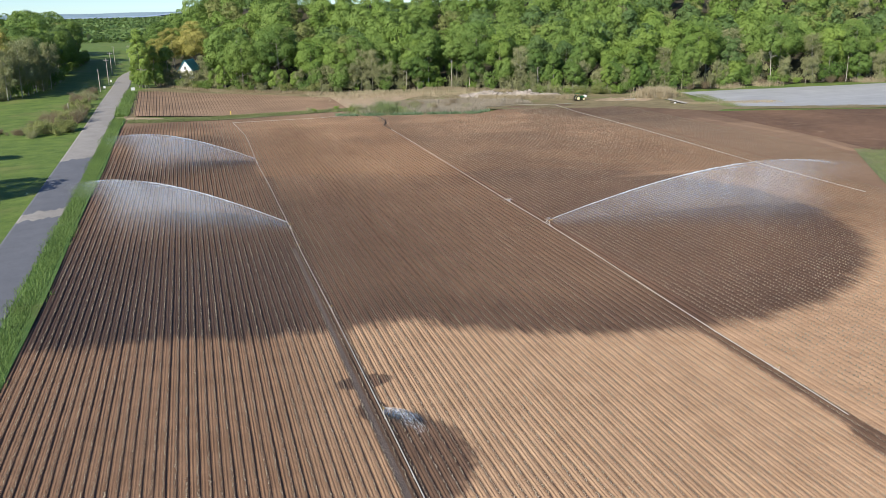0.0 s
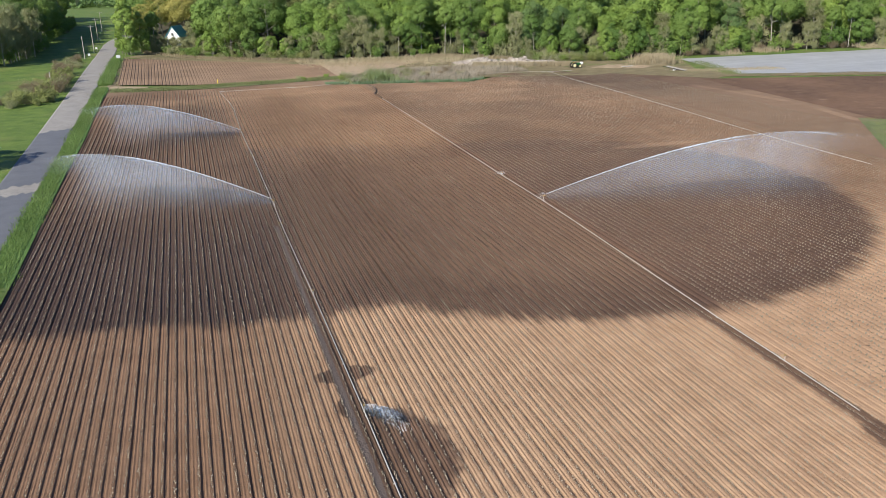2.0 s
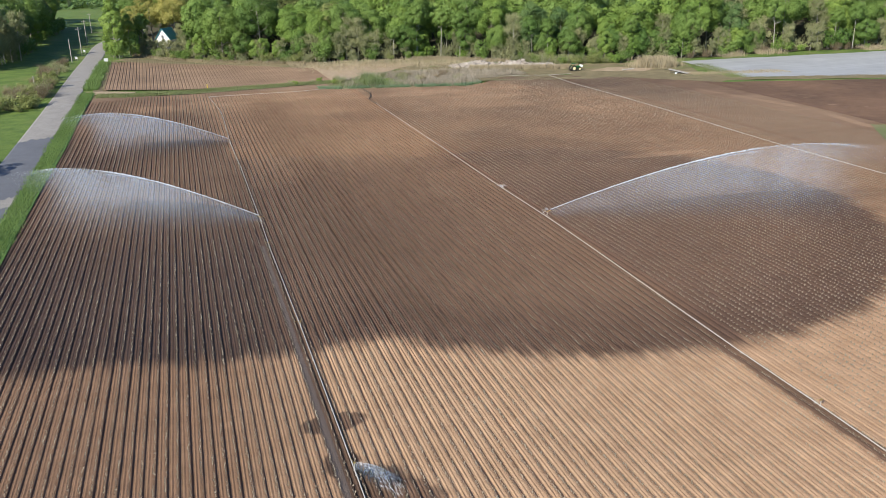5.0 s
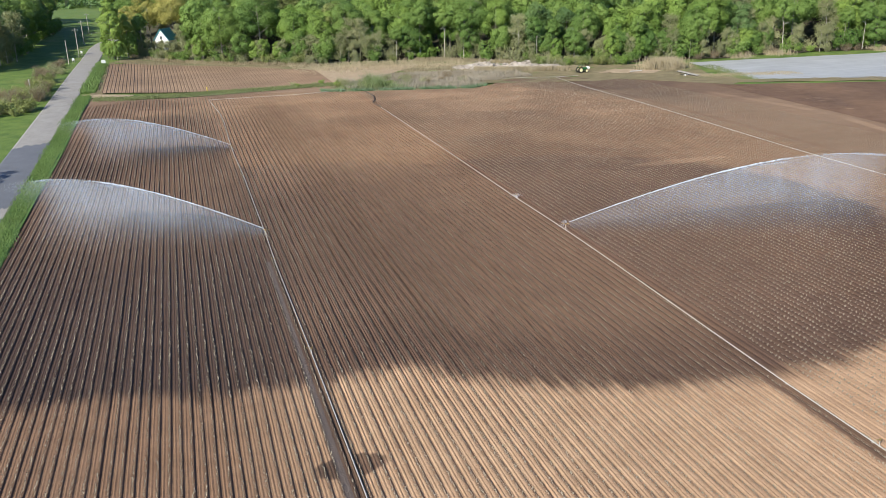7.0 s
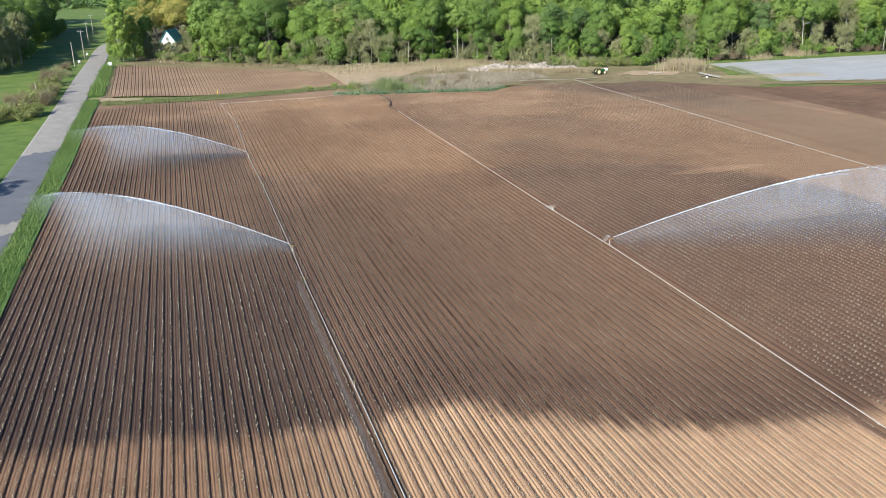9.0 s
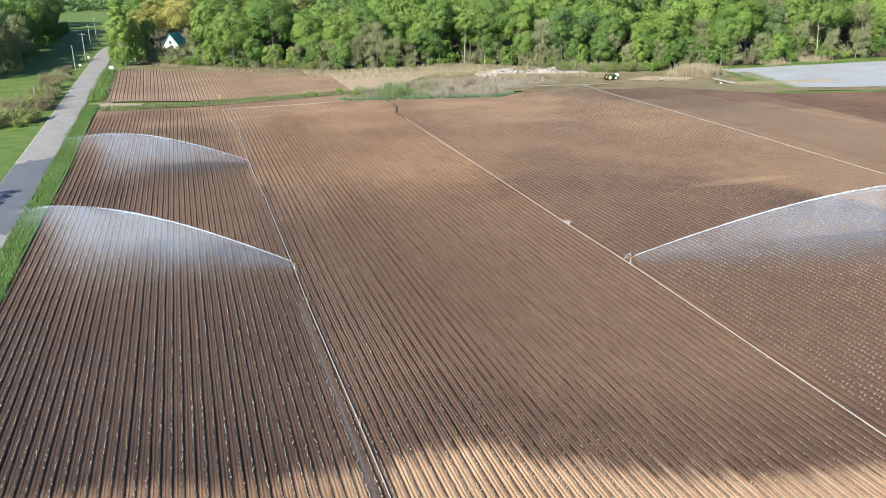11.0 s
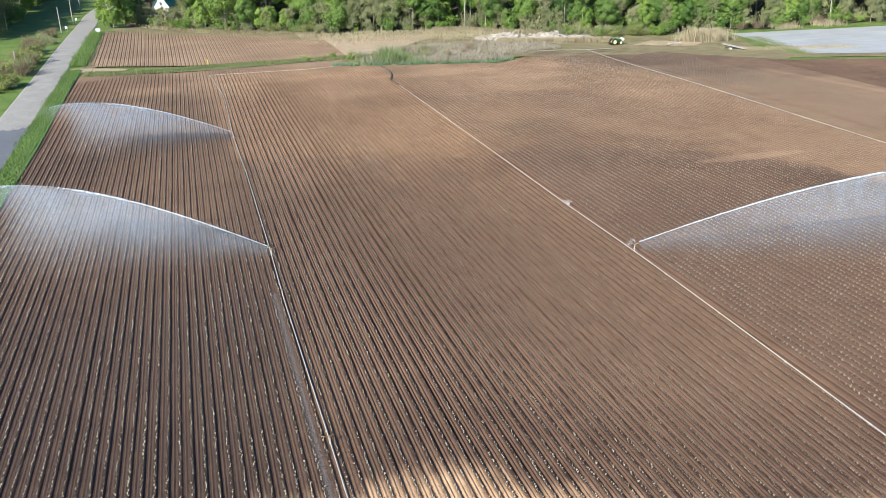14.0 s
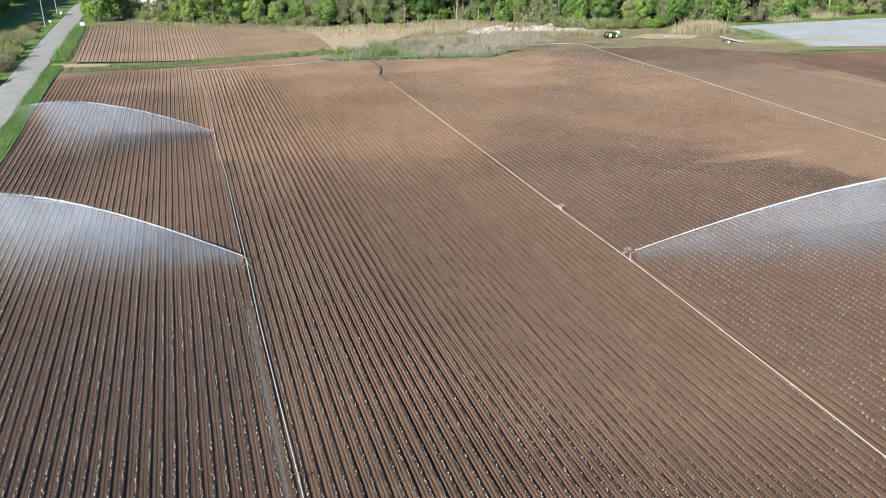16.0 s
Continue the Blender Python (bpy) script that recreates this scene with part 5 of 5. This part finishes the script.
def trailer(x, y, turn):
    e = tagged(base("flat_trailer", x, y, None, turn), "long flat grey farm trailer tipped to one end", "trailer")
    tilt = pose(0, 0, 0, 0, 10, 0)
    for k in range(9):
        bm = bmesh.new()
        box(bm, tilt @ Vector((0, -1.0 + 0.25 * k, 0.95)), (6.2, 0.235, 0.06), tilt, 0.01)
        part("plank", bm, PALE_WOOD, e)
    bm = bmesh.new()
    for sy in (-0.8, 0.8):
        box(bm, tilt @ Vector((0, sy, 0.8)), (6.1, 0.12, 0.2), tilt, 0.01)
    rod(bm, tilt @ Vector((-3.1, 0, 0.8)), tilt @ Vector((-4.3, 0, 0.55)), 0.06, sides=6)
    part("chassis", bm, TYRE, e)
    for sy in (-0.9, 0.9):
        wheel(e, -0.3, sy, 0.42, 0.24, WHITE)


trailer(146.3, 229.5, -48)


def house(x, y, turn, w, d, wall_h, rise, roof, wall, label, upper=True):
    e = tagged(base("house", x, y, None, turn), label, "house", "houses")
    bm = bmesh.new()
    t = 0.25
    for sy in (-1, 1):
        vs = [bm.verts.new((px, sy * d / 2, pz)) for px, pz in ((-w / 2, -0.5), (w / 2, -0.5), (w / 2, wall_h), (0, wall_h + rise), (-w / 2, wall_h))]
        f = bm.faces.new(vs)
        g = bmesh.ops.extrude_face_region(bm, geom=[f])
        bmesh.ops.translate(bm, vec=(0, -sy * t, 0), verts=[v for v in g["geom"] if isinstance(v, bmesh.types.BMVert)])
    for sx in (-1, 1):
        box(bm, (sx * (w / 2 - t / 2), 0, wall_h / 2 - 0.25), (t, d - 2 * t - 0.01, wall_h + 0.5))
    bmesh.ops.recalc_face_normals(bm, faces=bm.faces)
    part("wall", bm, wall, e)
    ln = math.hypot(w / 2, rise) + 0.5
    an = math.degrees(math.atan2(rise, w / 2))
    for sx in (-1, 1):
        bm = bmesh.new()
        box(bm, (sx * (w / 4 + 0.16), 0, wall_h + rise / 2 + 0.03), (ln, d + 0.9, 0.14), pose(0, 0, 0, 0, sx * an, 0), 0.01)
        r = part("roof", bm, roof, e)
        for k in range(8):
            bm = bmesh.new()
            yy = -d / 2 + d * k / 7
            box(bm, (sx * (w / 4 + 0.16), yy, wall_h + rise / 2 + 0.12), (ln, 0.05, 0.05), pose(0, 0, 0, 0, sx * an, 0))
            part("seam", bm, roof, r)
    for lx, lz in ((-w * 0.25, wall_h * 0.4), (w * 0.25, wall_h * 0.4)) + (((0.0, wall_h + rise * 0.25),) if upper else ()):
        bm = bmesh.new()
        box(bm, (lx, -d / 2 - 0.03, lz), (1.1, 0.12, 1.5), bevel=0.02)
        fr = part("window", bm, WHITE, e)
        bm = bmesh.new()
        for q in (-0.24, 0.24):
            box(bm, (lx + q, -d / 2 - 0.1, lz), (0.4, 0.03, 1.26))
        part("pane", bm, GLASS, fr)


house(-0.6, 386, -24, 6.2, 9.0, 4.5, 4.2, TEAL, WHITE, "white house with a teal metal roof among trees")
house(9.5, 376, 10, 5.0, 6.0, 3.2, 1.8, WHITE, TAN, "small pale shed with a light roof among trees", False)


def rubble_pile(label):
    """A long low bank of pale rubble, stumps and sticks before the woods."""
    e = tagged(base("rubble_pile", 108.5, 274), label, "rubble pile")
    rng = np.random.default_rng(41)
    xs, ys = np.meshgrid(np.linspace(-19, 17, 60), np.linspace(-5, 5, 18), indexing="ij")
    hz = (1.3 + 0.5 * np.sin(xs * 0.5) + 0.3 * np.sin(xs * 1.3 + ys)) * np.clip(1 - (ys / 5) ** 2, 0, 1) * np.clip(1 - (np.abs(xs + 1) / 18.2) ** 4, 0, 1)
    yy = ys - 0.3 * xs
    z = terrain(xs + 108.5, yy + 274) - ground_z(108.5, 274) + hz + 0.3 * rng.uniform(-1, 1, xs.shape) * (hz > 0.2) - 0.05
    ob = sheet("bank", xs, yy, z, PALE_ROCK, False)
    ob.parent = e
    for k in range(90):
        i, j = rng.integers(4, 55), rng.integers(2, 15)
        c = Vector((xs[i, j], yy[i, j], z[i, j] + 0.1))
        bm = bmesh.new()
        if k % 2:
            d = Vector((rng.normal(), rng.normal() * 0.5, rng.normal() * 0.3)).normalized() * rng.uniform(0.8, 2.2)
            rod(bm, c - d, c + d, rng.uniform(0.05, 0.13), 0.04, 6)
            part("stick", bm, PALE_WOOD, e)
        else:
            bmesh.ops.create_icosphere(bm, subdivisions=1, radius=rng.uniform(0.25, 0.7), matrix=Matrix.Translation(c) @ Matrix.Diagonal((1.3, 1, 0.7, 1)))
            for v in bm.verts:
                v.co += Vector(rng.normal(size=3)) * 0.08
            part("rock", bm, PALE_ROCK, e)


rubble_pile("low bank of pale rubble and dead wood before the woods")
e = tagged(base("log", 139, 246.5, None, 8), "pale cut log on the sandy ground", "log")
bm = bmesh.new()
rod(bm, (-2.2, 0, 0.25), (2.2, 0, 0.25), 0.26, 0.2, 10)
part("trunk_piece", bm, PALE_WOOD, e)
